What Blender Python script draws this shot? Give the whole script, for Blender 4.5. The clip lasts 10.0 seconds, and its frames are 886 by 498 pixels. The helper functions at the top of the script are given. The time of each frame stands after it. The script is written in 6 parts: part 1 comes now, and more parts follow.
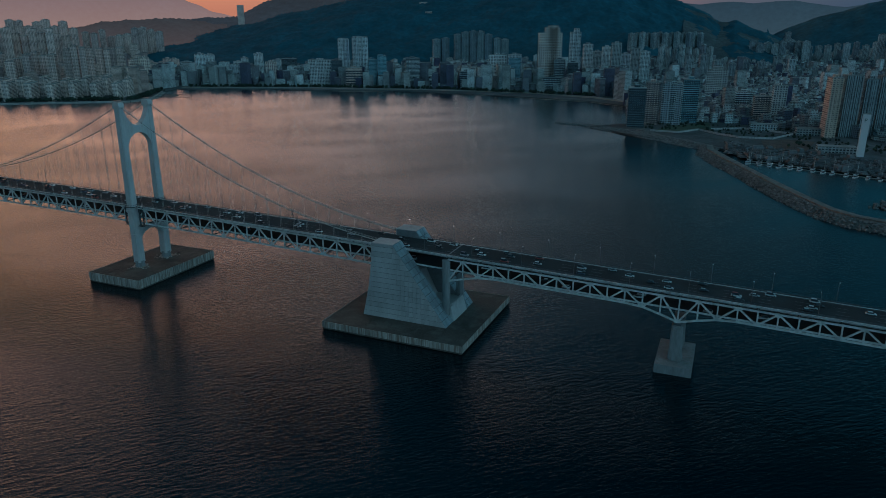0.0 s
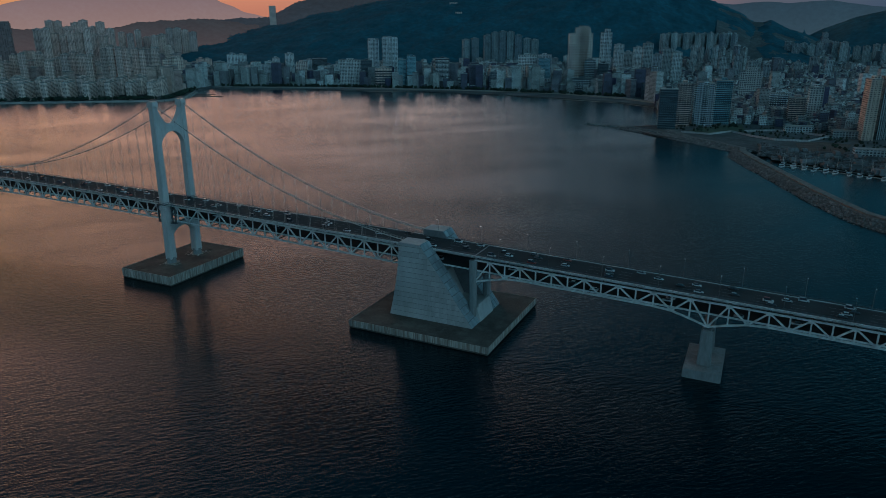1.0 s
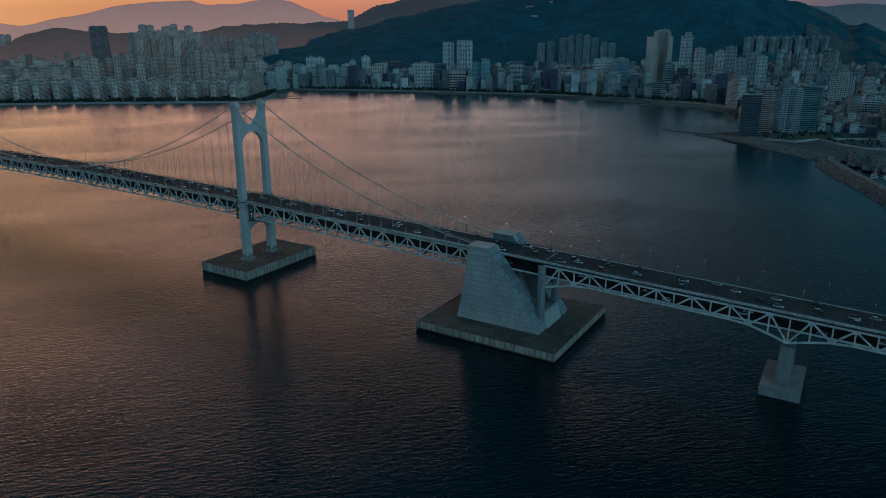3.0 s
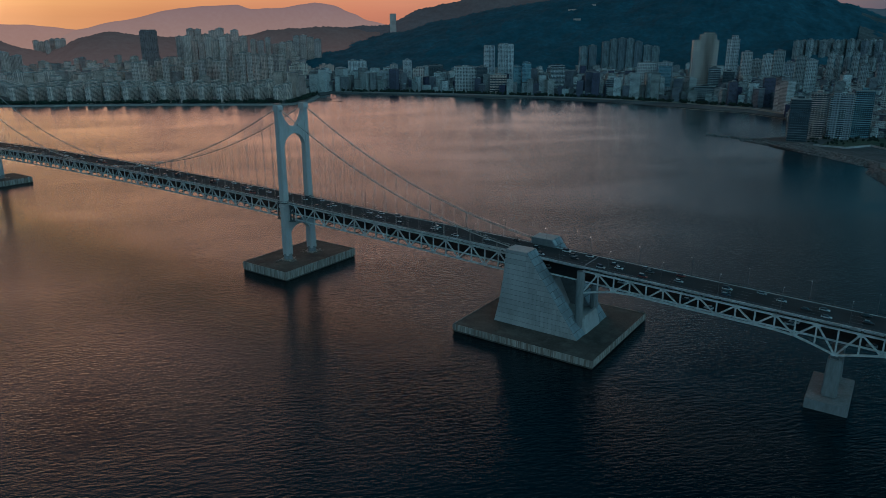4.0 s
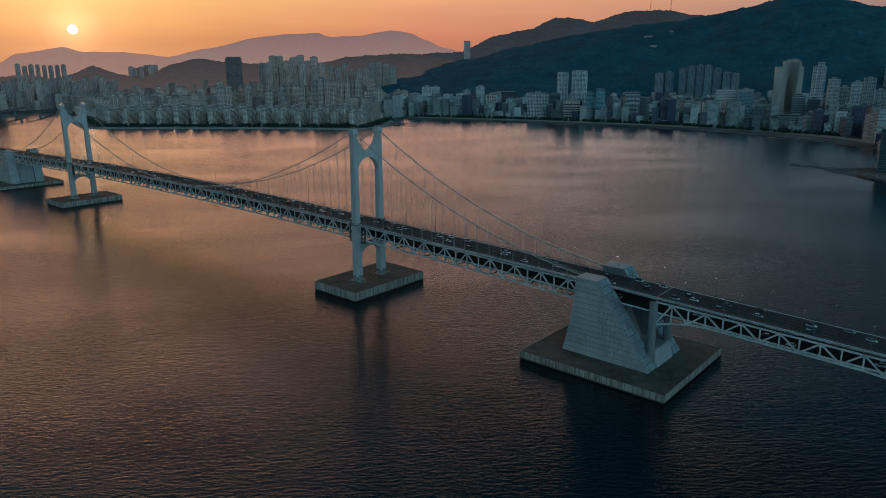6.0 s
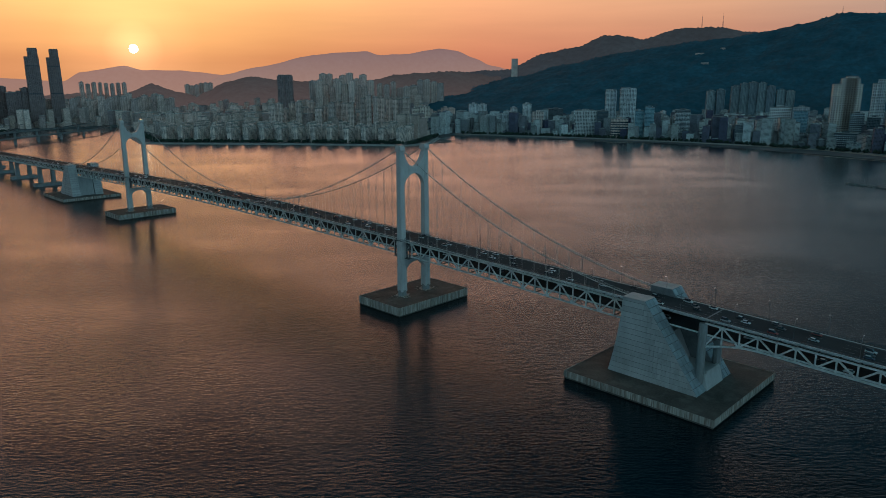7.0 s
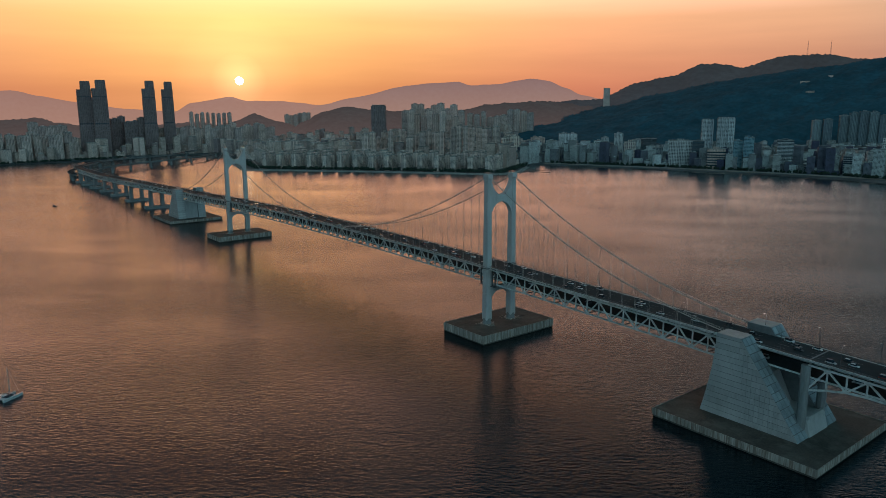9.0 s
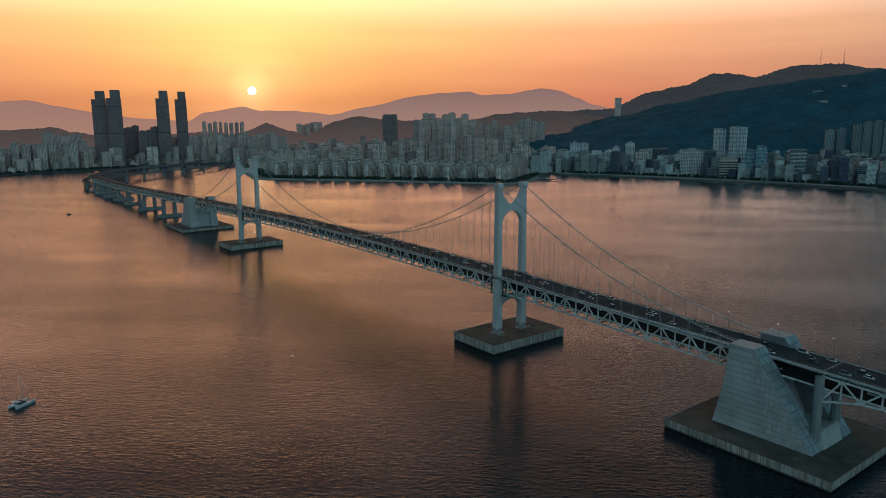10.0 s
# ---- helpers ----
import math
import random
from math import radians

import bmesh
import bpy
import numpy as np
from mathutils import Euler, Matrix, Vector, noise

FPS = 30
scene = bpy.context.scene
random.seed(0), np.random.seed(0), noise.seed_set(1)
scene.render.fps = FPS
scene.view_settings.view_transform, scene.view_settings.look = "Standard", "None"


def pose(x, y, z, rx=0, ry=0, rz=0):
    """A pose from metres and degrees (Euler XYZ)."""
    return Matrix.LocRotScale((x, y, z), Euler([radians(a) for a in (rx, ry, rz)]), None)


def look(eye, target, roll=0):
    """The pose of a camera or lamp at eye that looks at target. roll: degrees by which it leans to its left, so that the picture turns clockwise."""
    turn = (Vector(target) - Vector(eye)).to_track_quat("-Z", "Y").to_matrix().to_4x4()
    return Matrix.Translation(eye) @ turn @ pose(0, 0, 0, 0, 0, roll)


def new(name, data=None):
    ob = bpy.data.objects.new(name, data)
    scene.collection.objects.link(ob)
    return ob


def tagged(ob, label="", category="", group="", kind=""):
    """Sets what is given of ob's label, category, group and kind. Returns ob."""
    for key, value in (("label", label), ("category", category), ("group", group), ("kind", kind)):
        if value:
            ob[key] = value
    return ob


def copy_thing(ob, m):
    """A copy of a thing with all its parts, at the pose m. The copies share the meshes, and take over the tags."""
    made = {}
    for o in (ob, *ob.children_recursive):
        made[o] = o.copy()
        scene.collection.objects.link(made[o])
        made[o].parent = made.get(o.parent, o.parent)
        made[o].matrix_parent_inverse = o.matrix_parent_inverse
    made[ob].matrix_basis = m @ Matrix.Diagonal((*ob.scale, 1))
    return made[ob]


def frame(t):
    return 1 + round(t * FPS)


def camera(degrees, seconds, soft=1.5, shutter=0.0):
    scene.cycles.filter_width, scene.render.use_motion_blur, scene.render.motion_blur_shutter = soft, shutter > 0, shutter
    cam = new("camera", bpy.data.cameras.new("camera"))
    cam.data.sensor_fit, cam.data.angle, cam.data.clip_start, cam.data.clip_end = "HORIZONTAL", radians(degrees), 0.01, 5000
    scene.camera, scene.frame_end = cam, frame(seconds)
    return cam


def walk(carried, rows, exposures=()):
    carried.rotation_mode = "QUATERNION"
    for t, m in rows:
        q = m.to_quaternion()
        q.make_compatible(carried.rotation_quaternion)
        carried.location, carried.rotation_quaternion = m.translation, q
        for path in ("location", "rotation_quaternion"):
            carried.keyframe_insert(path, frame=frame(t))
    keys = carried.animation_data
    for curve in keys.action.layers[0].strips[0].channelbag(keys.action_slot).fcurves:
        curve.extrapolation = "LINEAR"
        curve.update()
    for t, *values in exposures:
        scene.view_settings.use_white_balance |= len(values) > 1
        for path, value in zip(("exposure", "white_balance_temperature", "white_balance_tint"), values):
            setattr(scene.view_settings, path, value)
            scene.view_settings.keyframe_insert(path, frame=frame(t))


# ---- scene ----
cam = camera(65.22, 10.0, soft=0.55)
PATH = [
    (0, pose(368.68, -340.55, 160.93, 72.366, 0.064, 23.480)),
    (0.5, pose(368.66, -340.53, 160.94, 72.309, 0.070, 24.529)),
    (1, pose(368.64, -340.52, 160.94, 72.397, 0.071, 25.825)),
    (1.5, pose(368.61, -340.51, 160.95, 72.436, 0.065, 27.474)),
    (2, pose(368.59, -340.49, 160.95, 72.549, 0.088, 28.839)),
    (2.5, pose(368.57, -340.48, 160.96, 72.647, 0.104, 30.218)),
    (4, pose(368.24, -340.38, 160.89, 72.946, 0.157, 35.019)),
    (4.5, pose(368.02, -340.32, 160.84, 73.319, 0.167, 36.582)),
    (5, pose(367.80, -340.27, 160.78, 73.791, 0.156, 37.992)),
    (5.5, pose(367.58, -340.21, 160.73, 74.372, 0.151, 39.291)),
    (7, pose(367.09, -340.02, 160.53, 76.390, 0.205, 44.646)),
    (7.5, pose(367.14, -339.92, 160.41, 77.118, 0.248, 46.632)),
    (8, pose(367.18, -339.82, 160.30, 77.839, 0.279, 48.629)),
    (8.5, pose(367.22, -339.73, 160.18, 78.116, 0.315, 50.593)),
    (9, pose(367.26, -339.63, 160.07, 78.771, 0.291, 51.944)),
    (9.5, pose(367.30, -339.53, 159.95, 79.182, 0.291, 52.521)),
    (10, pose(367.34, -339.44, 159.84, 79.547, 0.286, 52.849)),
]
walk(cam, PATH, [(0.0, -0.15, 5460, 8), (4.0, -0.08, 5670, 10), (7.0, 0.0, 6170, 12), (10.0, 0.05, 6540, 14)])

# ---------------------------------------------------------------- light
SUN_AZ, SUN_EL = 67.9, 2.4            # degrees left of +y, above the horizon
SUN_DIR = Vector((-math.sin(radians(SUN_AZ)) * math.cos(radians(SUN_EL)),
                  math.cos(radians(SUN_AZ)) * math.cos(radians(SUN_EL)), math.sin(radians(SUN_EL))))


def link(tree, a, b):
    tree.links.new(a, b)


def node(tree, kind, **values):
    n = tree.nodes.new(kind)
    for k, value in values.items():
        n.inputs[k.replace("_", " ")].default_value = value
    return n


def math_node(tree, op, a, b=None):
    n = tree.nodes.new("ShaderNodeMath")
    n.operation = op
    for i, s in enumerate((a, b)):
        if s is None:
            continue
        if isinstance(s, (int, float)):
            n.inputs[i].default_value = s
        else:
            link(tree, s, n.inputs[i])
    return n.outputs[0]


def ramp(tree, fac, stops):
    n = tree.nodes.new("ShaderNodeValToRGB")
    while len(n.color_ramp.elements) < len(stops):
        n.color_ramp.elements.new(0.5)
    for e, (p, c) in zip(n.color_ramp.elements, stops):
        e.position, e.color = p, (*c, 1) if len(c) == 3 else c
    if fac is not None:
        link(tree, fac, n.inputs[0])
    return n.outputs[0]


def mix(tree, kind, fac, a, b):
    n = tree.nodes.new("ShaderNodeMix")
    n.data_type, n.blend_type = "RGBA", kind
    for sock, s in ((n.inputs[0], fac), (n.inputs[6], a), (n.inputs[7], b)):
        if isinstance(s, (int, float)):
            sock.default_value = s
        elif isinstance(s, tuple):
            sock.default_value = (*s, 1)
        else:
            link(tree, s, sock)
    return n.outputs[2]


def build_world():
    world = bpy.data.worlds.new("dusk_sky")
    scene.world = world
    world.use_nodes = True
    tree = world.node_tree
    tree.nodes.clear()
    coord = tree.nodes.new("ShaderNodeTexCoord").outputs["Generated"]
    dot = tree.nodes.new("ShaderNodeVectorMath")
    dot.operation = "DOT_PRODUCT"
    link(tree, coord, dot.inputs[0])
    dot.inputs[1].default_value = SUN_DIR
    ang = math_node(tree, "DIVIDE", math_node(tree, "ARCCOSINE", math_node(tree, "MINIMUM", dot.outputs["Value"], 1.0)), math.pi)
    sep = tree.nodes.new("ShaderNodeSeparateXYZ")
    link(tree, coord, sep.inputs[0])
    el = math_node(tree, "MAXIMUM", sep.outputs["Z"], 0.0)
    d = 1 / 180
    # the afterglow hugs the horizon; higher up the sky turns teal away from the sun
    glow = ramp(tree, ang, [(0, (2.4, 1.7, 0.60)), (2.0 * d, (1.62, 1.04, 0.35)), (5 * d, (1.34, 0.83, 0.27)), (11 * d, (1.24, 0.70, 0.235)), (26 * d, (1.15, 0.57, 0.245)),
                            (44 * d, (0.94, 0.52, 0.265)), (54 * d, (0.74, 0.50, 0.32)), (65 * d, (0.22, 0.29, 0.27)), (78 * d, (0.06, 0.20, 0.25)), (110 * d, (0.16, 0.48, 0.61)), (1, (0.54, 1.00, 1.13))])
    middle = ramp(tree, ang, [(0, (3.2, 1.36, 0.70)), (26 * d, (2.95, 1.44, 0.98)), (40 * d, (1.98, 1.36, 1.10)), (52 * d, (0.56, 0.69, 0.74)), (62 * d, (0.015, 0.17, 0.24)), (110 * d, (0.10, 0.44, 0.60)), (1, (0.54, 1.00, 1.13))])
    high = ramp(tree, ang, [(0, (1.50, 0.72, 0.42)), (20 * d, (0.95, 0.46, 0.33)), (31 * d, (0.15, 0.23, 0.26)), (42 * d, (0.006, 0.105, 0.155)), (62 * d, (0.001, 0.042, 0.066)), (90 * d, (0.001, 0.030, 0.050)), (1, (0.54, 1.00, 1.13))])
    up = ramp(tree, el, [(0, (0, 0, 0)), (0.12, (0.04, 0.04, 0.04)), (0.21, (0.75, 0.75, 0.75)), (0.29, (1, 1, 1)), (1, (1, 1, 1))])
    top = ramp(tree, el, [(0, (0, 0, 0)), (0.17, (0, 0, 0)), (0.28, (0.65, 0.65, 0.65)), (0.41, (1, 1, 1)), (1, (1, 1, 1))])
    sky = mix(tree, "MIX", top, mix(tree, "MIX", up, glow, middle), high)
    # dusty mauve layer close to the horizon
    low = ramp(tree, el, [(0, (1, 1, 1)), (0.03, (1, 1, 1)), (0.065, (0.74, 0.74, 0.74)), (0.115, (0.28, 0.28, 0.28)), (0.16, (0, 0, 0)), (1, (0, 0, 0))])
    dusty = mix(tree, "MULTIPLY", 1.0, sky, (0.57, 0.40, 0.50))
    sky = mix(tree, "MIX", low, sky, dusty)
    # thin high streaks
    mapping = tree.nodes.new("ShaderNodeMapping")
    mapping.inputs["Scale"].default_value = (2, 2, 22)
    link(tree, coord, mapping.inputs["Vector"])
    streak = node(tree, "ShaderNodeTexNoise", Scale=2.2, Detail=4.0)
    link(tree, mapping.outputs[0], streak.inputs["Vector"])
    sky = mix(tree, "MULTIPLY", 0.35, sky, ramp(tree, streak.outputs["Fac"], [(0.3, (0.82, 0.82, 0.84)), (0.7, (1.12, 1.1, 1.06))]))
    clear = tree.nodes.new("ShaderNodeTexSky")
    clear.sky_type, clear.sun_disc = "NISHITA", False
    clear.sun_elevation, clear.sun_rotation, clear.dust_density = radians(SUN_EL), radians(-SUN_AZ), 4.0
    soft = tree.nodes.new("ShaderNodeBackground")
    soft.inputs["Strength"].default_value = 0.009
    link(tree, clear.outputs[0], soft.inputs["Color"])
    main = tree.nodes.new("ShaderNodeBackground")
    main.inputs["Strength"].default_value = 0.95
    link(tree, sky, main.inputs["Color"])
    both = tree.nodes.new("ShaderNodeAddShader")
    link(tree, soft.outputs[0], both.inputs[0])
    link(tree, main.outputs[0], both.inputs[1])
    out = tree.nodes.new("ShaderNodeOutputWorld")
    link(tree, both.outputs[0], out.inputs["Surface"])


build_world()
sun = new("sun", bpy.data.lights.new("sun", "SUN"))
sun.data.energy, sun.data.angle, sun.data.color = 0.5, radians(1.5), (1.0, 0.55, 0.25)
sun.matrix_world = look((0, 0, 0), -SUN_DIR)


# ---------------------------------------------------------------- materials
def material(name, base, rough=0.6, metal=0.0, scale=0.3, amount=0.25, fine=4.0, stain=None, stain_amount=0.0, bump=0.0,
             rand=0.0, island=False, stretch=(1, 1, 1), spec=0.5, edge=(0.48, 0.66)):
    """Base colour with broad and fine mottling, a second colour in streaks or blotches, and relief. Lengths in metres."""
    m = bpy.data.materials.new(name)
    m.use_nodes = True
    t = m.node_tree
    b = t.nodes["Principled BSDF"]
    b.inputs["Roughness"].default_value, b.inputs["Metallic"].default_value = rough, metal
    b.inputs["Specular IOR Level"].default_value = spec
    pos = t.nodes.new("ShaderNodeNewGeometry").outputs["Position"]
    mp = t.nodes.new("ShaderNodeMapping")
    mp.inputs["Scale"].default_value = stretch
    link(t, pos, mp.inputs["Vector"])
    broad = node(t, "ShaderNodeTexNoise", Scale=scale, Detail=5.0)
    grain = node(t, "ShaderNodeTexNoise", Scale=fine, Detail=3.0)
    link(t, mp.outputs[0], broad.inputs["Vector"])
    link(t, mp.outputs[0], grain.inputs["Vector"])
    lo, hi = 1 - amount, 1 + amount
    col = mix(t, "MULTIPLY", 1.0, base, ramp(t, broad.outputs["Fac"], [(0.3, (lo,) * 3), (0.7, (hi,) * 3)]))
    col = mix(t, "MULTIPLY", 0.7, col, ramp(t, grain.outputs["Fac"], [(0.3, (lo,) * 3), (0.7, (hi,) * 3)]))
    if stain:
        blot = node(t, "ShaderNodeTexNoise", Scale=scale * 2.7, Detail=6.0, Roughness=0.65)
        link(t, mp.outputs[0], blot.inputs["Vector"])
        col = mix(t, "MIX", math_node(t, "MULTIPLY", ramp(t, blot.outputs["Fac"], [(edge[0], (0, 0, 0)), (edge[1], (1, 1, 1))]), stain_amount), col, stain)
    if rand:
        r = t.nodes.new("ShaderNodeNewGeometry").outputs["Random Per Island"] if island else t.nodes.new("ShaderNodeObjectInfo").outputs["Random"]
        col = mix(t, "MULTIPLY", 1.0, col, ramp(t, r, [(0, (1 - rand,) * 3), (1, (1 + rand,) * 3)]))
    link(t, col, b.inputs["Base Color"])
    if bump:
        bp = node(t, "ShaderNodeBump", Strength=0.6, Distance=bump)
        link(t, grain.outputs["Fac"], bp.inputs["Height"])
        link(t, bp.outputs[0], b.inputs["Normal"])
    return m


def plain(name, base, rough=0.5, metal=0.0, rand=None):
    m = bpy.data.materials.new(name)
    m.use_nodes = True
    t = m.node_tree
    b = t.nodes["Principled BSDF"]
    b.inputs["Base Color"].default_value = (*base, 1)
    b.inputs["Roughness"].default_value, b.inputs["Metallic"].default_value = rough, metal
    if rand:
        link(t, ramp(t, t.nodes.new("ShaderNodeObjectInfo").outputs["Random"], rand), b.inputs["Base Color"])
        t.nodes["Color Ramp"].color_ramp.interpolation = "CONSTANT"
    return m


def glowing(name, colour, strength):
    m = bpy.data.materials.new(name)
    m.use_nodes = True
    b = m.node_tree.nodes["Principled BSDF"]
    b.inputs["Base Color"].default_value = (0, 0, 0, 1)
    b.inputs["Emission Color"].default_value = (*colour, 1)
    b.inputs["Emission Strength"].default_value = strength
    return m


def facade(name, wall, glass, bay=3.4, storey=3.1, wide=0.62, tall=0.5, rand=0.25, island=False, shade_bay=0.0, depth=0.74):
    """Painted wall with windows laid out in metres on the UV map: u along the wall, v up from its foot."""
    m = bpy.data.materials.new(name)
    m.use_nodes = True
    t = m.node_tree
    b = t.nodes["Principled BSDF"]
    uv = t.nodes.new("ShaderNodeSeparateXYZ")
    link(t, t.nodes.new("ShaderNodeUVMap").outputs[0], uv.inputs[0])

    def cell(s, size, share):
        f = math_node(t, "FRACT", math_node(t, "DIVIDE", s, size))
        return math_node(t, "LESS_THAN", math_node(t, "ABSOLUTE", math_node(t, "SUBTRACT", f, 0.5)), share / 2)
    win = math_node(t, "MULTIPLY", cell(uv.outputs["X"], bay, wide), cell(uv.outputs["Y"], storey, tall))
    win = math_node(t, "MULTIPLY", win, math_node(t, "GREATER_THAN", uv.outputs["Y"], 0.5))
    pos = t.nodes.new("ShaderNodeNewGeometry")
    blot = node(t, "ShaderNodeTexNoise", Scale=0.09, Detail=6.0)
    link(t, pos.outputs["Position"], blot.inputs["Vector"])
    col = mix(t, "MULTIPLY", 1.0, wall, ramp(t, blot.outputs["Fac"], [(0.3, (0.78, 0.78, 0.78)), (0.7, (1.15, 1.15, 1.15))]))
    r = pos.outputs["Random Per Island"] if island else t.nodes.new("ShaderNodeObjectInfo").outputs["Random"]
    col = mix(t, "MULTIPLY", 1.0, col, ramp(t, r, [(0, (1 - rand, 1 - rand, 1 - rand * 0.8)), (0.5, (1, 0.97, 0.93)), (1, (1 + rand, 1 + rand, 1 + rand))]))
    if shade_bay:      # shade of recessed balconies painted on the flat wall; depth is its factor
        col = mix(t, "MIX", cell(uv.outputs["X"], shade_bay, 0.36), col, mix(t, "MULTIPLY", 1.0, col, (depth, depth * 1.02, depth * 1.06)))
    # every window has its own blinds and depth of shade
    vor = node(t, "ShaderNodeTexWhiteNoise")
    cellv = t.nodes.new("ShaderNodeCombineXYZ")
    link(t, math_node(t, "FLOOR", math_node(t, "DIVIDE", uv.outputs["X"], bay)), cellv.inputs[0])
    link(t, math_node(t, "FLOOR", math_node(t, "DIVIDE", uv.outputs["Y"], storey)), cellv.inputs[1])
    link(t, cellv.outputs[0], vor.inputs["Vector"])
    pane = mix(t, "MULTIPLY", 1.0, glass, ramp(t, vor.outputs["Value"], [(0, (0.6, 0.6, 0.6)), (0.85, (1.3, 1.3, 1.3)), (1, (2, 2, 2))]))
    link(t, mix(t, "MIX", win, col, pane), b.inputs["Base Color"])
    link(t, math_node(t, "SUBTRACT", 0.8, math_node(t, "MULTIPLY", win, 0.62)), b.inputs["Roughness"])
    bp = node(t, "ShaderNodeBump", Strength=1.0, Distance=0.25)
    link(t, math_node(t, "SUBTRACT", 1.0, win), bp.inputs["Height"])
    link(t, bp.outputs[0], b.inputs["Normal"])
    return m


def water_material():
    m = bpy.data.materials.new("sea_water")
    m.use_nodes = True
    t = m.node_tree
    b = t.nodes["Principled BSDF"]
    b.inputs["IOR"].default_value = 1.333
    pos = t.nodes.new("ShaderNodeNewGeometry").outputs["Position"]

    def layer(scale, stretch, turn, detail):
        mp = t.nodes.new("ShaderNodeMapping")
        mp.vector_type = "TEXTURE"
        mp.inputs["Rotation"].default_value = (0, 0, radians(turn))
        mp.inputs["Scale"].default_value = tuple(1 / k for k in stretch)
        link(t, pos, mp.inputs["Vector"])
        n = node(t, "ShaderNodeTexNoise", Scale=scale, Detail=detail, Roughness=0.55)
        link(t, mp.outputs[0], n.inputs["Vector"])
        return n.outputs["Fac"]
    # crests run across the wind, which blows from the open sea towards the shore
    swell = layer(0.105, (1, 3.0, 1), 49, 2.0)
    chop = layer(0.24, (1, 2.6, 1), 43, 3.0)
    ripple = layer(0.75, (1, 1.9, 1), 40, 2.0)
    calm = layer(0.0035, (1, 2.4, 1), 45, 5.0)
    height = math_node(t, "ADD", math_node(t, "MULTIPLY", swell, 0.27), math_node(t, "ADD", math_node(t, "MULTIPLY", chop, 0.46), math_node(t, "MULTIPLY", ripple, 0.13)))
    bp = node(t, "ShaderNodeBump", Strength=1.0, Distance=1.0)
    # the land shelters the inner bay, so its waves are lower
    across = t.nodes.new("ShaderNodeSeparateXYZ")
    link(t, pos, across.inputs[0])
    shelter = t.nodes.new("ShaderNodeMapRange")
    shelter.inputs["From Min"].default_value, shelter.inputs["From Max"].default_value = 0, 450
    shelter.inputs["To Min"].default_value, shelter.inputs["To Max"].default_value = 1.0, 0.62
    link(t, across.outputs["Y"], shelter.inputs["Value"])
    height = math_node(t, "MULTIPLY", height, shelter.outputs[0])
    link(t, math_node(t, "MULTIPLY", height, ramp(t, calm, [(0.36, (0.5, 0.5, 0.5)), (0.56, (1, 1, 1))])), bp.inputs["Height"])
    link(t, bp.outputs[0], b.inputs["Normal"])
    link(t, ramp(t, calm, [(0.3, (0.0003, 0.0075, 0.0115)), (0.7, (0.0002, 0.0055, 0.0086))]), b.inputs["Base Color"])
    # roughness drops a little from the open water to the inner bay
    inner = t.nodes.new("ShaderNodeMapRange")
    inner.inputs["From Min"].default_value, inner.inputs["From Max"].default_value = -100, 700
    inner.inputs["To Min"].default_value, inner.inputs["To Max"].default_value = 0.12, 0.10
    link(t, across.outputs["Y"], inner.inputs["Value"])
    link(t, inner.outputs[0], b.inputs["Roughness"])
    # normals tilted towards the camera so the inner bay reflects higher, brighter sky
    view_tilt = t.nodes.new("ShaderNodeMapRange")
    view_tilt.inputs["From Min"].default_value, view_tilt.inputs["From Max"].default_value = 0, 500
    view_tilt.inputs["To Max"].default_value = 0.055
    link(t, across.outputs["Y"], view_tilt.inputs["Value"])
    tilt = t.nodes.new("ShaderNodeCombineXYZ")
    link(t, math_node(t, "MULTIPLY", view_tilt.outputs[0], 0.6), tilt.inputs[0])
    link(t, math_node(t, "MULTIPLY", view_tilt.outputs[0], -0.8), tilt.inputs[1])
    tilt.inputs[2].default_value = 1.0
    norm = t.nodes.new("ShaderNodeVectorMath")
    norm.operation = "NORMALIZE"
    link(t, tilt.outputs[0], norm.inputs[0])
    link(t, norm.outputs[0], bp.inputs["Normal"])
    # teal put into the steep reflections; grazing ones keep the sky's colour
    b.inputs["Specular Tint"].default_value = (0.15, 0.80, 1.0, 1)
    return m


def backdrop_hill(name, colour, foot_haze, top_haze, top_z, amount):
    """Far hills; haze before them is painted into the emission, most at their feet."""
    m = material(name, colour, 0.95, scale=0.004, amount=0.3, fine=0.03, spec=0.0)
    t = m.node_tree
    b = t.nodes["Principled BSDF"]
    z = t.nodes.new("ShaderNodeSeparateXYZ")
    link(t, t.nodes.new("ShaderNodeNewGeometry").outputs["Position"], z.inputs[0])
    link(t, ramp(t, math_node(t, "DIVIDE", z.outputs["Z"], top_z), [(0.25, foot_haze), (1.0, top_haze)]), b.inputs["Emission Color"])
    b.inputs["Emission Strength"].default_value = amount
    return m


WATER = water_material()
WHITE_STEEL = material("white_painted_steel", (0.51, 0.505, 0.49), 0.45, scale=0.12, amount=0.10, fine=1.2, stain=(0.34, 0.33, 0.30), stain_amount=0.35, stretch=(1, 1, 0.3))
TRUSS_STEEL = material("weathered_truss_paint", (0.60, 0.61, 0.59), 0.5, scale=0.15, amount=0.18, fine=1.0, stain=(0.22, 0.21, 0.19), stain_amount=0.5)
DARK_STEEL = material("dark_grey_steel", (0.10, 0.11, 0.115), 0.5, 0.3, scale=0.3, amount=0.25)
CABLE = material("cable_wrapping", (0.50, 0.47, 0.43), 0.5, scale=0.4, amount=0.15)
CLAMP = material("grey_cast_clamp", (0.20, 0.195, 0.185), 0.55, 0.2, scale=0.4, amount=0.2)
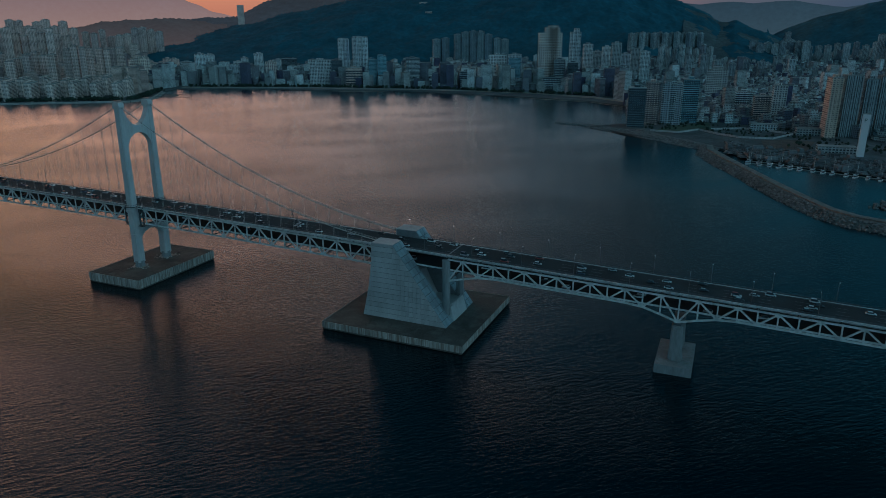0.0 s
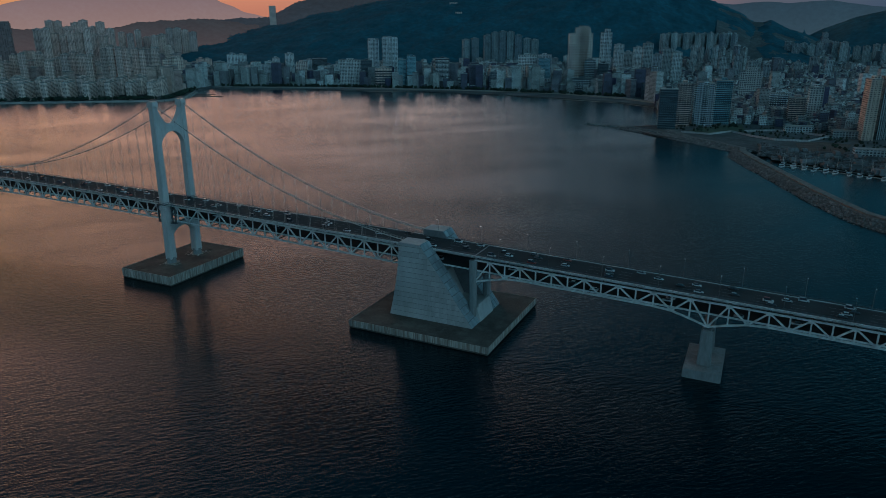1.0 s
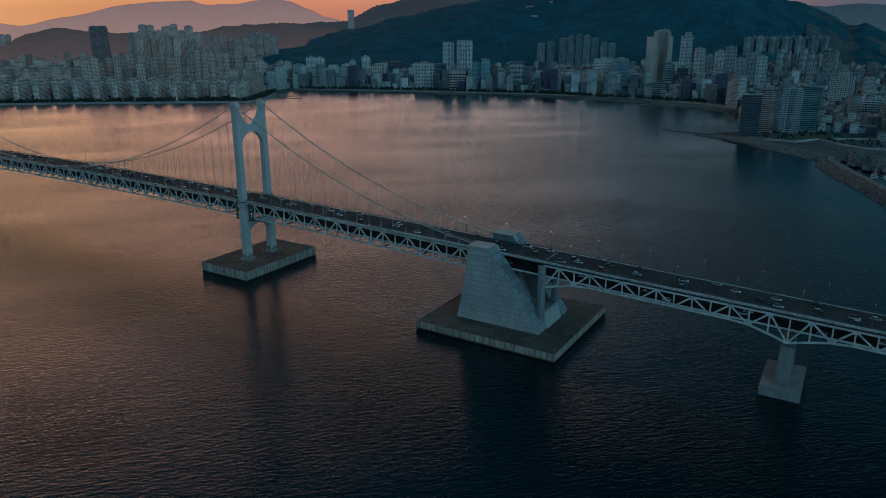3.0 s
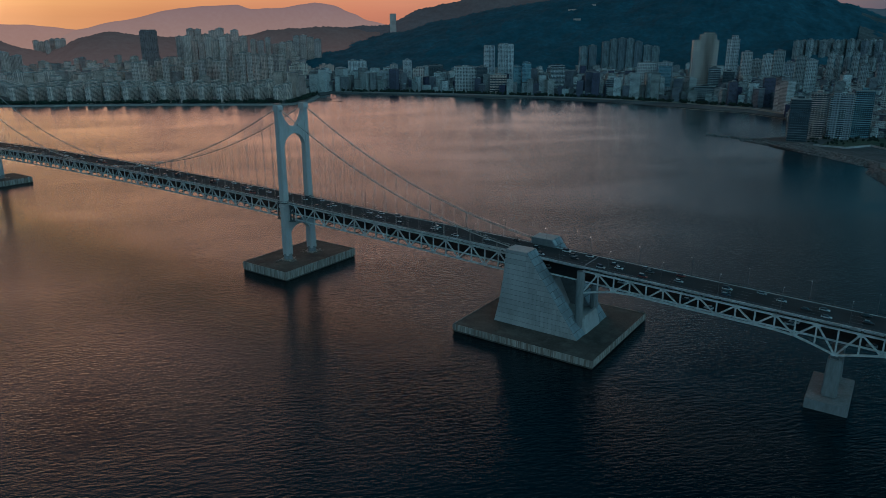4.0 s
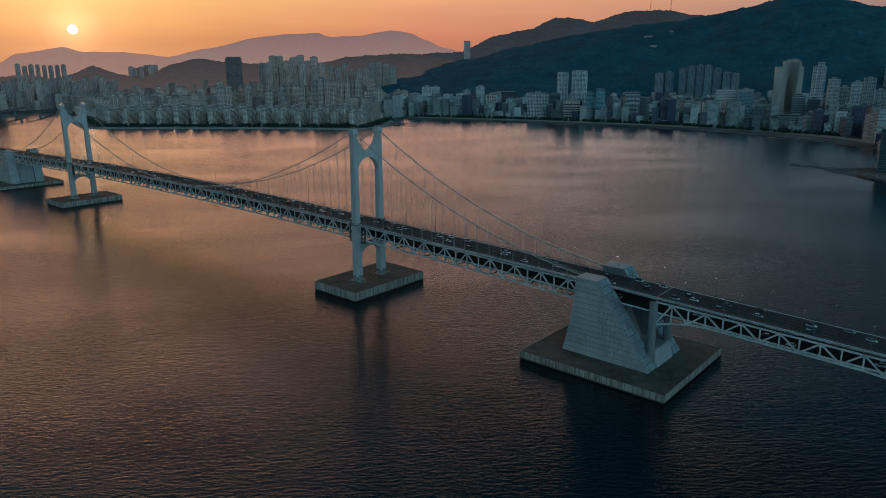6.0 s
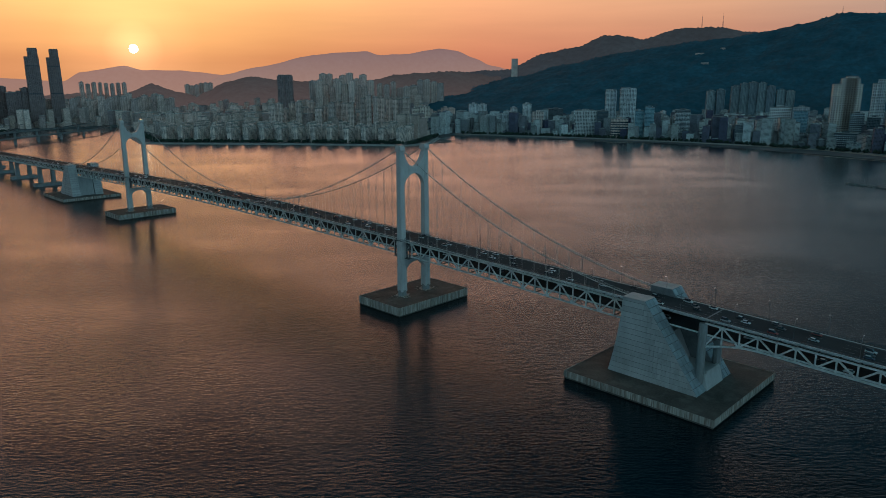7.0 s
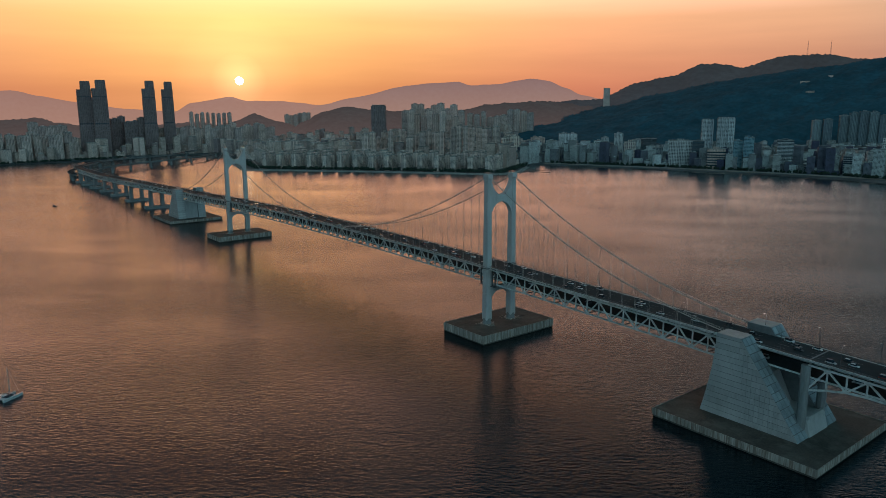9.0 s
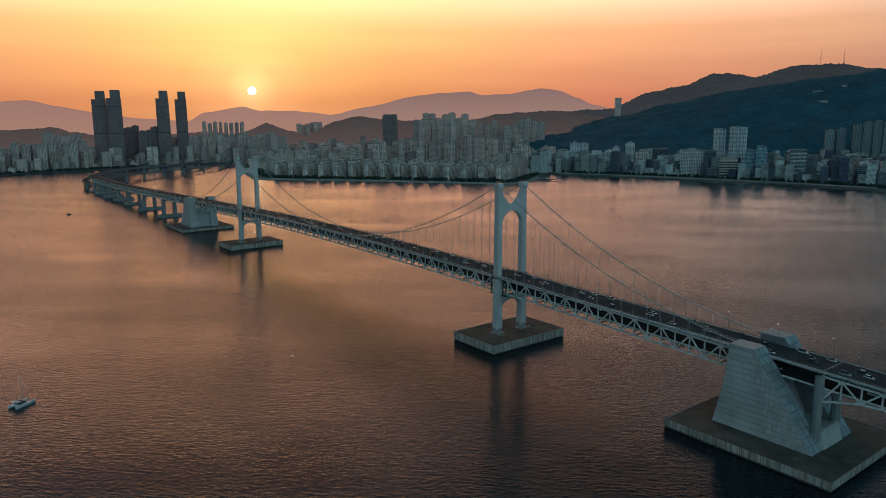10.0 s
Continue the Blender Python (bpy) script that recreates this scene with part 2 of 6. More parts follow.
# brown platform top, darker than the facing panels
CONCRETE_TOP = material("dark_brown_concrete", (0.080, 0.068, 0.056), 0.85, scale=0.05, amount=0.35, fine=0.9, stain=(0.15, 0.135, 0.115), stain_amount=0.7, bump=0.05)
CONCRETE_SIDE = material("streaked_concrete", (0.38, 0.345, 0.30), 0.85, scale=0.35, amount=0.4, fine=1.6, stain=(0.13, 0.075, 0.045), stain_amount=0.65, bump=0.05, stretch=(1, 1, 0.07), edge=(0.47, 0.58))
PANEL = material("pale_cladding_panel", (0.42, 0.425, 0.415), 0.55, scale=0.10, amount=0.10, fine=1.5, stain=(0.28, 0.28, 0.26), stain_amount=0.45, rand=0.11, stretch=(1, 1, 0.4))
PANEL_CORE = material("cladding_joint_backing", (0.16, 0.17, 0.175), 0.8, scale=0.3, amount=0.2)
GLASS_TILE = material("blue_grey_glazed_panel", (0.235, 0.27, 0.285), 0.35, scale=0.2, amount=0.2, rand=0.22)
ASPHALT = material("bridge_asphalt", (0.043, 0.050, 0.053), 0.95, scale=0.06, amount=0.25, fine=2.0, stain=(0.045, 0.045, 0.045), stain_amount=0.5, spec=0.15)
LINE_PAINT = material("road_marking_paint", (0.22, 0.22, 0.22), 0.6, scale=0.5, amount=0.3)
PIER_CONCRETE = material("pier_concrete", (0.25, 0.26, 0.26), 0.8, scale=0.15, amount=0.2, fine=1.0, stain=(0.17, 0.16, 0.145), stain_amount=0.5, stretch=(1, 1, 0.25), bump=0.03)
LAND = material("city_ground", (0.085, 0.092, 0.094), 0.9, scale=0.012, amount=0.5, fine=0.15, stain=(0.035, 0.055, 0.052), stain_amount=0.8)
SAND = material("beach_sand", (0.34, 0.28, 0.22), 0.95, scale=0.03, amount=0.2, fine=0.5)
ROCK = material("breakwater_rock", (0.17, 0.17, 0.165), 0.9, scale=0.2, amount=0.4, fine=1.0, rand=0.3, island=True)
ROCK_BED = material("wet_rock_bed", (0.12, 0.12, 0.11), 0.85, scale=0.2, amount=0.4, fine=1.2)
BREAK_ROAD = material("weathered_breakwater_concrete", (0.17, 0.165, 0.15), 0.9, scale=0.15, amount=0.35, fine=1.0)
PROMENADE = material("promenade_paving", (0.30, 0.29, 0.27), 0.85, scale=0.05, amount=0.25)
# blue haze is painted into the forest's base colour
FOREST = material("haze_blue_forest", (0.032, 0.098, 0.130), 0.95, scale=0.012, amount=0.25, fine=0.05, stain=(0.040, 0.085, 0.098), stain_amount=0.5, bump=3.0, spec=0.1)
LEAVES = material("tree_foliage", (0.028, 0.046, 0.034), 0.9, scale=0.08, amount=0.4, rand=0.35, island=True, spec=0.2)
TRUNK = material("tree_bark", (0.10, 0.08, 0.06), 0.9)
ROOF = material("flat_roof", (0.24, 0.25, 0.24), 0.85, scale=0.06, amount=0.3, rand=0.4)
ROOF_STUFF = material("flat_roofs", (0.22, 0.24, 0.235), 0.85, scale=0.05, amount=0.4, rand=0.6, island=True)
GLASS = material("tinted_window_glass", (0.035, 0.06, 0.075), 0.12, scale=0.1, amount=0.3, rand=0.3)
# haze painted in: paler window glass, and warm tints on slab and grey walls
FAC_WHITE = facade("white_apartment_wall", (0.52, 0.565, 0.57), (0.11, 0.13, 0.14), 4.2, 3.6, 0.66, 0.55, rand=0.24, shade_bay=10.5)
FAC_SLAB = facade("slab_apartment_wall", (0.78, 0.63, 0.55), (0.15, 0.14, 0.14), 5.2, 3.0, 0.7, 0.5, rand=0.12, shade_bay=10.4)
FAC_GREY = facade("grey_apartment_wall", (0.66, 0.51, 0.445), (0.19, 0.155, 0.145), 4.2, 3.6, 0.62, 0.55, rand=0.2, shade_bay=9.0)
FAC_TAN = facade("tan_tower_wall", (0.70, 0.62, 0.54), (0.08, 0.06, 0.07), 5.4, 4.2, 0.55, 0.5, shade_bay=13.0)
FAC_DARK = facade("dark_glass_wall", (0.10, 0.135, 0.15), (0.03, 0.05, 0.06), 3.0, 3.6, 0.8, 0.7)
FAC_BLUE = facade("blue_glass_wall", (0.26, 0.44, 0.50), (0.06, 0.14, 0.18), 3.0, 3.6, 0.75, 0.65)
FAC_BAND = facade("banded_hotel_wall", (0.74, 0.74, 0.72), (0.04, 0.055, 0.065), 40.0, 3.4, 1.0, 0.5)
FAC_GRID = facade("grid_office_wall", (0.58, 0.59, 0.58), (0.08, 0.095, 0.105), 4.4, 4.0, 0.66, 0.62)
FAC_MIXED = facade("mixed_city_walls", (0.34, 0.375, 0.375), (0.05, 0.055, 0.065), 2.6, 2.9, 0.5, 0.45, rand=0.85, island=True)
# warm haze is painted into these wall and glass colours
FAC_HAZED = facade("haze_warmed_city_walls", (0.56, 0.44, 0.385), (0.13, 0.11, 0.105), 2.6, 2.9, 0.5, 0.45, rand=0.45, island=True)
# brown tint and dark tone painted for haze and backlight
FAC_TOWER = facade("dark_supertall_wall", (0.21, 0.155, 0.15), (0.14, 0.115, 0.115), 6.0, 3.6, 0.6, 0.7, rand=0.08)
CAR_PAINT = plain("car_paint", (0.5, 0.5, 0.5), 0.3, 0.2, rand=[(0, (0.62, 0.63, 0.64)), (0.36, (0.36, 0.37, 0.38)), (0.58, (0.10, 0.10, 0.105)), (0.72, (0.025, 0.025, 0.03)), (0.92, (0.04, 0.06, 0.10)), (0.96, (0.25, 0.05, 0.04))])
CAR_GLASS = plain("car_window_glass", (0.02, 0.025, 0.03), 0.1)
TYRE = plain("tyre_rubber", (0.02, 0.02, 0.02), 0.8)
LAMP_LIGHT = glowing("tail_light_red", (1.0, 0.10, 0.05), 0.6)
WHITE_LIGHT = glowing("white_lamp", (1.0, 0.95, 0.85), 2.5)
SIGN_BLUE = plain("road_sign_green", (0.02, 0.10, 0.08), 0.5)
BOAT_WHITE = plain("white_gelcoat", (0.7, 0.7, 0.7), 0.3)
BOAT_DARK = plain("boat_canvas", (0.05, 0.055, 0.07), 0.7)
SUN_FACE = glowing("sun_face", (1.0, 0.86, 0.55), 9.0)
# the emission colours of these hills are painted haze
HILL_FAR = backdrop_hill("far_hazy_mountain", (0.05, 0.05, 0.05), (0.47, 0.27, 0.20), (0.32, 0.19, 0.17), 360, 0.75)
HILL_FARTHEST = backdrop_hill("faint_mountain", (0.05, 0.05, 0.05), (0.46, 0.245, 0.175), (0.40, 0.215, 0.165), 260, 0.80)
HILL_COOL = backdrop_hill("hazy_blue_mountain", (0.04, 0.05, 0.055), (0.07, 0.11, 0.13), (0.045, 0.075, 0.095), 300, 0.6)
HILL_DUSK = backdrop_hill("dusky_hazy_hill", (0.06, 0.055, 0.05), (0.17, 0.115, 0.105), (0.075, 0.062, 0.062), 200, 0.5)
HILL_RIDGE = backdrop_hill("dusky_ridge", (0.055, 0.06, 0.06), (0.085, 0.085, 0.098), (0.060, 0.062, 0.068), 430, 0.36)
# haze painted into the base colour of the lone skyline tower
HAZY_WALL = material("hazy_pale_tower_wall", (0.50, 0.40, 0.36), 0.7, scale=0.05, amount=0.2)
HOARDING = material("grey_white_hoarding", (0.40, 0.40, 0.39), 0.6, scale=0.2, amount=0.3)
GRASS = material("vacant_lot_grass", (0.06, 0.085, 0.05), 0.95, scale=0.05, amount=0.4, stain=(0.12, 0.09, 0.06), stain_amount=0.6)
BARE_EARTH = material("bare_brown_earth", (0.095, 0.072, 0.058), 0.95, scale=0.06, amount=0.35)
YARD = material("weathered_boats_and_cars", (0.085, 0.095, 0.10), 0.5, scale=0.4, amount=0.3, rand=0.85, island=True)
FAC_COOL = facade("cool_grey_apartment_wall", (0.36, 0.40, 0.405), (0.06, 0.08, 0.09), 4.2, 3.6, 0.62, 0.55, rand=0.38, shade_bay=9.0)
FAC_RIB = facade("ribbed_grey_tower_wall", (0.36, 0.40, 0.41), (0.07, 0.09, 0.10), 3.6, 3.0, 0.5, 0.93, rand=0.1, shade_bay=11.0, depth=0.45)
FAC_RIB_TAN = facade("ribbed_tan_tower_wall", (0.58, 0.48, 0.40), (0.10, 0.10, 0.10), 5.0, 3.0, 0.5, 0.5, rand=0.1)
FAC_SLATE = facade("slate_grey_tower_wall", (0.20, 0.26, 0.28), (0.06, 0.08, 0.09), 4.2, 3.1, 0.5, 0.45, shade_bay=9.0)


# ---------------------------------------------------------------- mesh helpers
class Build:
    """Collects corners, faces and UVs in metres, then makes one mesh."""

    def __init__(self):
        self.v, self.f, self.uv = [], [], []

    def quad(self, pts, uvs=None):
        n = len(self.v)
        self.v += [tuple(p) for p in pts]
        self.f.append(tuple(range(n, n + len(pts))))
        self.uv.append(uvs or [(0, -1)] * len(pts))

    def box(self, x0, x1, y0, y1, z0, z1, m=None, top=True, bottom=False, foot=0.0):
        c = [Vector(p) for p in ((x0, y0, z0), (x1, y0, z0), (x1, y1, z0), (x0, y1, z0), (x0, y0, z1), (x1, y0, z1), (x1, y1, z1), (x0, y1, z1))]
        w, d, h = x1 - x0, y1 - y0, z1 - z0
        if m is not None:
            c = [m @ p for p in c]
        n = len(self.v)
        self.v += [tuple(p) for p in c]
        u = 0.0
        for (a, b, e, g), run in (((0, 1, 5, 4), w), ((1, 2, 6, 5), d), ((2, 3, 7, 6), w), ((3, 0, 4, 7), d)):
            self.f.append((n + a, n + b, n + e, n + g))
            self.uv.append([(u, foot), (u + run, foot), (u + run, foot + h), (u, foot + h)])
            u += run
        if top:
            self.f.append((n + 4, n + 5, n + 6, n + 7))
            self.uv.append([(0, -1)] * 4)
        if bottom:
            self.f.append((n + 3, n + 2, n + 1, n + 0))
            self.uv.append([(0, -1)] * 4)

    def hexa(self, c):
        """Eight corners: the lower ring, then the upper ring."""
        n = len(self.v)
        self.v += [tuple(p) for p in c]
        for q in ((0, 1, 5, 4), (1, 2, 6, 5), (2, 3, 7, 6), (3, 0, 4, 7), (4, 5, 6, 7), (3, 2, 1, 0)):
            self.f.append(tuple(n + i for i in q))
            self.uv.append([(0, -1)] * 4)

    def prism(self, ring, lift, axis=2):
        """A flat ring of points, pushed along one axis."""
        n, k = len(self.v), len(ring)
        up = [0, 0, 0]
        up[axis] = lift
        self.v += [tuple(p) for p in ring] + [(p[0] + up[0], p[1] + up[1], p[2] + up[2]) for p in ring]
        self.f += [tuple(n + i for i in range(k))[::-1], tuple(n + k + i for i in range(k))]
        self.uv += [[(0, -1)] * k] * 2
        for i in range(k):
            j = (i + 1) % k
            self.f.append((n + i, n + j, n + k + j, n + k + i))
            self.uv.append([(0, -1)] * 4)

    def tube(self, pts, r, sides=8, cap=True):
        n = len(self.v)
        pts = [Vector(p) for p in pts]
        for i, p in enumerate(pts):
            way = (pts[min(i + 1, len(pts) - 1)] - pts[max(i - 1, 0)]).normalized()
            side = way.cross(Vector((0, 0, 1)))
            side = side.normalized() if side.length > 1e-4 else Vector((1, 0, 0))
            other = side.cross(way)
            rr = r[i] if isinstance(r, (list, tuple)) else r
            for k in range(sides):
                a = 2 * math.pi * k / sides
                self.v.append(tuple(p + (side * math.cos(a) + other * math.sin(a)) * rr))
        for i in range(len(pts) - 1):
            for k in range(sides):
                a, b = n + i * sides + k, n + i * sides + (k + 1) % sides
                self.f.append((a, b, b + sides, a + sides))
                self.uv.append([(0, -1)] * 4)
        if cap:
            for s, rev in ((n, False), (n + (len(pts) - 1) * sides, True)):
                ring = tuple(range(s, s + sides))
                self.f.append(ring[::-1] if rev else ring)
                self.uv.append([(0, -1)] * sides)

    def mesh(self, name, mats, bevel=0.0, smooth=False, slots=None, weld=False):
        me = bpy.data.meshes.new(name)
        me.from_pydata(self.v, [], self.f)
        uv = me.uv_layers.new(name="metres")
        flat = [c for face in self.uv for p in face for c in p]
        uv.data.foreach_set("uv", flat)
        for m in (mats if isinstance(mats, (list, tuple)) else [mats]):
            me.materials.append(m)
        if slots is not None:
            me.polygons.foreach_set("material_index", slots)
        if smooth:
            me.polygons.foreach_set("use_smooth", [True] * len(me.polygons))
        bm = bmesh.new()
        bm.from_mesh(me)
        if weld:
            bmesh.ops.remove_doubles(bm, verts=bm.verts, dist=1e-3)
            inside = [f for f in bm.faces if all(len(e.link_faces) > 2 for e in f.edges)]
            bmesh.ops.delete(bm, geom=inside, context="FACES_ONLY")
        bmesh.ops.recalc_face_normals(bm, faces=bm.faces)
        if bevel:
            bmesh.ops.bevel(bm, geom=[e for e in bm.edges if len(e.link_faces) == 2 and e.calc_face_angle(0) > 0.5], offset=bevel, segments=2, affect="EDGES", clamp_overlap=True)
        bm.to_mesh(me)
        bm.free()
        return me


def root(name, x=0, y=0, z=0, rz=0, **tags):
    ob = new(name)
    ob.matrix_world = pose(x, y, z, 0, 0, rz)
    return tagged(ob, **tags)


def part(name, build, mats, parent, label="", bevel=0.0, smooth=False, weld=False):
    ob = new(name, build if isinstance(build, bpy.types.Mesh) else build.mesh(name, mats, bevel, smooth, weld=weld))
    ob.parent = parent
    if label:
        tagged(ob, label)
    return ob


def solo(name, build, mats, label, category, kind="", bevel=0.0, smooth=False, group=""):
    ob = new(name, build.mesh(name, mats, bevel, smooth))
    return tagged(ob, label, category, group, kind)


def unit_beam(name, mat):
    b = Build()
    b.box(-0.5, 0.5, -0.5, 0.5, 0, 1, bottom=True)
    return b.mesh(name, mat)


def beam(name, me, parent, p, q, w, d=None):
    """One straight member from p to q, w along its own x and d along its own y."""
    p, q = Vector(p), Vector(q)
    way = q - p
    ob = new(name, me)
    ob.parent = parent
    rot = Matrix((Vector((0, 1, 0)).cross(way.normalized()), Vector((0, 1, 0)), way.normalized())).transposed() if abs(way.normalized().y) < 0.9 else way.to_track_quat("Z", "X").to_matrix()
    xa = rot.col[0].normalized()
    za = way.normalized()
    ya = za.cross(xa).normalized()
    m = Matrix((xa * w, ya * (d or w), way)).transposed().to_4x4()
    m.translation = p
    ob.matrix_local = m
    return ob


def smooth_step(t):
    t = min(max(t, 0.0), 1.0)
    return t * t * (3 - 2 * t)


EYE = Vector((368.0, -340.0, 160.5))   # middle of the flight, from which bearings in the plan are taken


def polar(az, dist, z=0.0):
    a = radians(az)
    return Vector((EYE.x - dist * math.sin(a), EYE.y + dist * math.cos(a), z))


# ---------------------------------------------------------------- sea, land, hills
def build_sea():
    b = Build()
    b.quad([(-9000, -6000, 0), (6000, -6000, 0), (6000, 9000, 0), (-9000, 9000, 0)])
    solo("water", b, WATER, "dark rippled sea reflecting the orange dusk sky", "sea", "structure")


SHORE = [(-2153, -800), (-2153, -137), (-2222, -38), (-2224, 77), (-2226, 155), (-2287, 307), (-2347, 486), (-2292, 653), (-1895, 533), (-1527, 431),
         (-1206, 690), (-945, 865), (-961, 950), (-1068, 1087), (-1102, 1180), (-987, 1213), (-822, 1281), (-661, 1302), (-534, 1349), (-396, 1350),
         (-251, 1341), (-120, 1317), (31, 1282), (121, 1213), (185, 1090), (196, 930), (128, 861), (188, 791), (236, 760), (281, 725), (314, 690), (336, 699),
         (367, 644), (400, 622), (450, 595), (523, 578), (700, 560), (1500, 500), (1500, 4900), (-4700, 4900), (-4700, -800)]


def build_land():
    b = Build()
    b.prism([(x, y, -4.0) for x, y in SHORE], 6.4)
    solo("ground", b, LAND, "grey built-up coastal ground of the city", "ground", "structure")
    # the beach slopes from the promenade into the sea
    water = [(-1102, 1180), (-987, 1213), (-822, 1281), (-661, 1302), (-534, 1349), (-396, 1350), (-251, 1341), (-120, 1317), (31, 1282), (121, 1213)]
    walk_side = [(-1125, 1222), (-1000, 1262), (-830, 1322), (-690, 1362), (-545, 1392), (-400, 1418), (-270, 1434), (-130, 1428), (20, 1372), (150, 1262)]
    b = Build()
    for i in range(len(water) - 1):
        (ax, ay), (bx, by), (cx, cy), (dx, dy) = water[i], water[i + 1], walk_side[i + 1], walk_side[i]
        b.quad([(ax + (ax - dx) * 0.25, ay + (ay - dy) * 0.25, -0.6), (bx + (bx - cx) * 0.25, by + (by - cy) * 0.25, -0.6), (cx, cy, 2.9), (dx, dy, 2.9)])
    solo("beach", b, SAND, "pale sandy crescent beach along the promenade", "beach", "structure")
    b = Build()
    for i in range(len(walk_side) - 1):
        (ax, ay), (bx, by) = walk_side[i], walk_side[i + 1]
        n = Vector((-(by - ay), bx - ax)).normalized() * 16
        b.hexa([(ax, ay, 2), (bx, by, 2), (bx + n.x, by + n.y, 2), (ax + n.x, ay + n.y, 2), (ax, ay, 3.4), (bx, by, 3.4), (bx + n.x, by + n.y, 3.4), (ax + n.x, ay + n.y, 3.4)])
    solo("pavement", b, PROMENADE, "paved seaside promenade behind the beach", "promenade", "structure")
    # low sea wall in front of the slab apartments
    line = [(-1895, 533), (-1527, 431), (-1206, 690), (-945, 865), (-961, 950), (-1068, 1087)]
    b = Build()
    for (ax, ay), (bx, by) in zip(line, line[1:]):
        n = Vector((by - ay, -(bx - ax))).normalized()
        for off, z0, z1, w in ((0.5, -3, 3.6, 6.0), (7.0, -3, 1.2, 7.0)):
            p, q = n * (off - 3), n * (off + w - 3)
            b.hexa([(ax + p.x, ay + p.y, z0), (bx + p.x, by + p.y, z0), (bx + q.x, by + q.y, z0), (ax + q.x, ay + q.y, z0),
                    (ax + p.x, ay + p.y, z1), (bx + p.x, by + p.y, z1), (bx + q.x, by + q.y, z1), (ax + q.x, ay + q.y, z1)])
    solo("sea_wall", b, PROMENADE, "long pale concrete sea wall along the apartments", "sea wall", "structure")


def build_breakwater():
    outer = [(196, 830), (236, 757), (281, 722), (312, 688), (312, 640), (335, 574), (363, 510), (392, 428), (417, 374), (438, 332), (458, 312), (484, 300), (620, 282)]
    inner = [(216, 850), (250, 785), (295, 745), (330, 705), (334, 668), (357, 604), (385, 530), (413, 458), (436, 402), (452, 366), (470, 345), (492, 334), (622, 318)]
    b = Build()
    road = Build()
    for i in range(len(outer) - 1):
        (ax, ay), (bx, by), (cx, cy), (dx, dy) = outer[i], outer[i + 1], inner[i + 1], inner[i]

        def at(u, z, second=False):
            return ((bx + (cx - bx) * u, by + (cy - by) * u, z) if second else (ax + (dx - ax) * u, ay + (dy - ay) * u, z))
        for (u0, z0), (u1, z1) in zip(((-0.1, -2), (0.45, 5.0), (0.55, 5.2), (0.9, 4.4), (1.0, -2)), ((0.45, 5.0), (0.55, 5.2), (0.9, 4.4), (1.0, -2))):
            b.quad([at(u0, z0), at(u0, z0, True), at(u1, z1, True), at(u1, z1)])
        if i < 3:
            continue
        road.hexa([at(0.6, 4.0), at(0.6, 4.0, True), at(0.93, 4.0, True), at(0.93, 4.0), at(0.6, 5.3), at(0.6, 5.3, True), at(0.93, 5.3, True), at(0.93, 5.3)])
        road.hexa([at(0.55, 4.6), at(0.55, 4.6, True), at(0.61, 4.6, True), at(0.61, 4.6), at(0.55, 6.6), at(0.55, 6.6, True), at(0.61, 6.6, True), at(0.61, 6.6)])
    solo("breakwater", b, ROCK_BED, "long curved rubble breakwater sheltering the marina", "breakwater", "structure")
    solo("breakwater_road", road, BREAK_ROAD, "grey concrete walkway and parapet on the breakwater", "walkway", "structure")
    rng = random.Random(5)
    b = Build()
    for i in range(len(outer) - 1):
        p, q, r, s = Vector(outer[i]), Vector(outer[i + 1]), Vector(inner[i + 1]), Vector(inner[i])
        for _ in range(int((q - p).length * 3.2)):
            f, u = rng.random(), rng.random() ** 0.8 * 0.50
            at = p.lerp(q, f).lerp(s.lerp(r, f), u - 0.06)
            z = -1 + (u) * 12 if u < 0.5 else 5
            z = min(z, 5.0)
            w = rng.uniform(0.6, 1.5)
            m = pose(at.x, at.y, z, rng.uniform(0, 90), rng.uniform(0, 90), rng.uniform(0, 90))
            b.box(-w, w, -w * 0.7, w * 0.7, -w * 0.6, w * 0.6, m, bottom=True)
    for _ in range(110):
        f = rng.random()
        w = rng.uniform(0.8, 2.4)
        m = pose(62 + 70 * f + rng.uniform(-7, 7), 884 - 22 * f + rng.uniform(-6, 6), rng.uniform(-0.6, 0.5), rng.uniform(0, 60), rng.uniform(0, 60), rng.uniform(0, 90))
        b.box(-w, w, -w * 0.7, w * 0.7, -w * 0.6, w * 0.6, m, bottom=True)
    # revetment of the point and the short spur inside the harbour
    for (ax, ay), (bx, by), wide, count in (((120, 850), (190, 800), 16, 260), ((190, 800), (262, 735), 22, 420), ((262, 735), (330, 672), 22, 420), ((486, 404), (560, 352), 18, 300)):
        n = Vector((-(by - ay), bx - ax)).normalized()
        for _ in range(count):
            f, u = rng.random(), rng.random()
            w = rng.uniform(0.8, 1.9)
            m = pose(ax + (bx - ax) * f + n.x * wide * (u - 0.2), ay + (by - ay) * f + n.y * wide * (u - 0.2), -0.6 + 4.4 * u, rng.uniform(0, 90), rng.uniform(0, 90), rng.uniform(0, 90))
            b.box(-w, w, -w * 0.7, w * 0.7, -w * 0.6, w * 0.6, m, bottom=True)
    solo("armour_rocks", b, ROCK, "jumble of grey armour rocks on the breakwater slope", "rocks", "stuff")


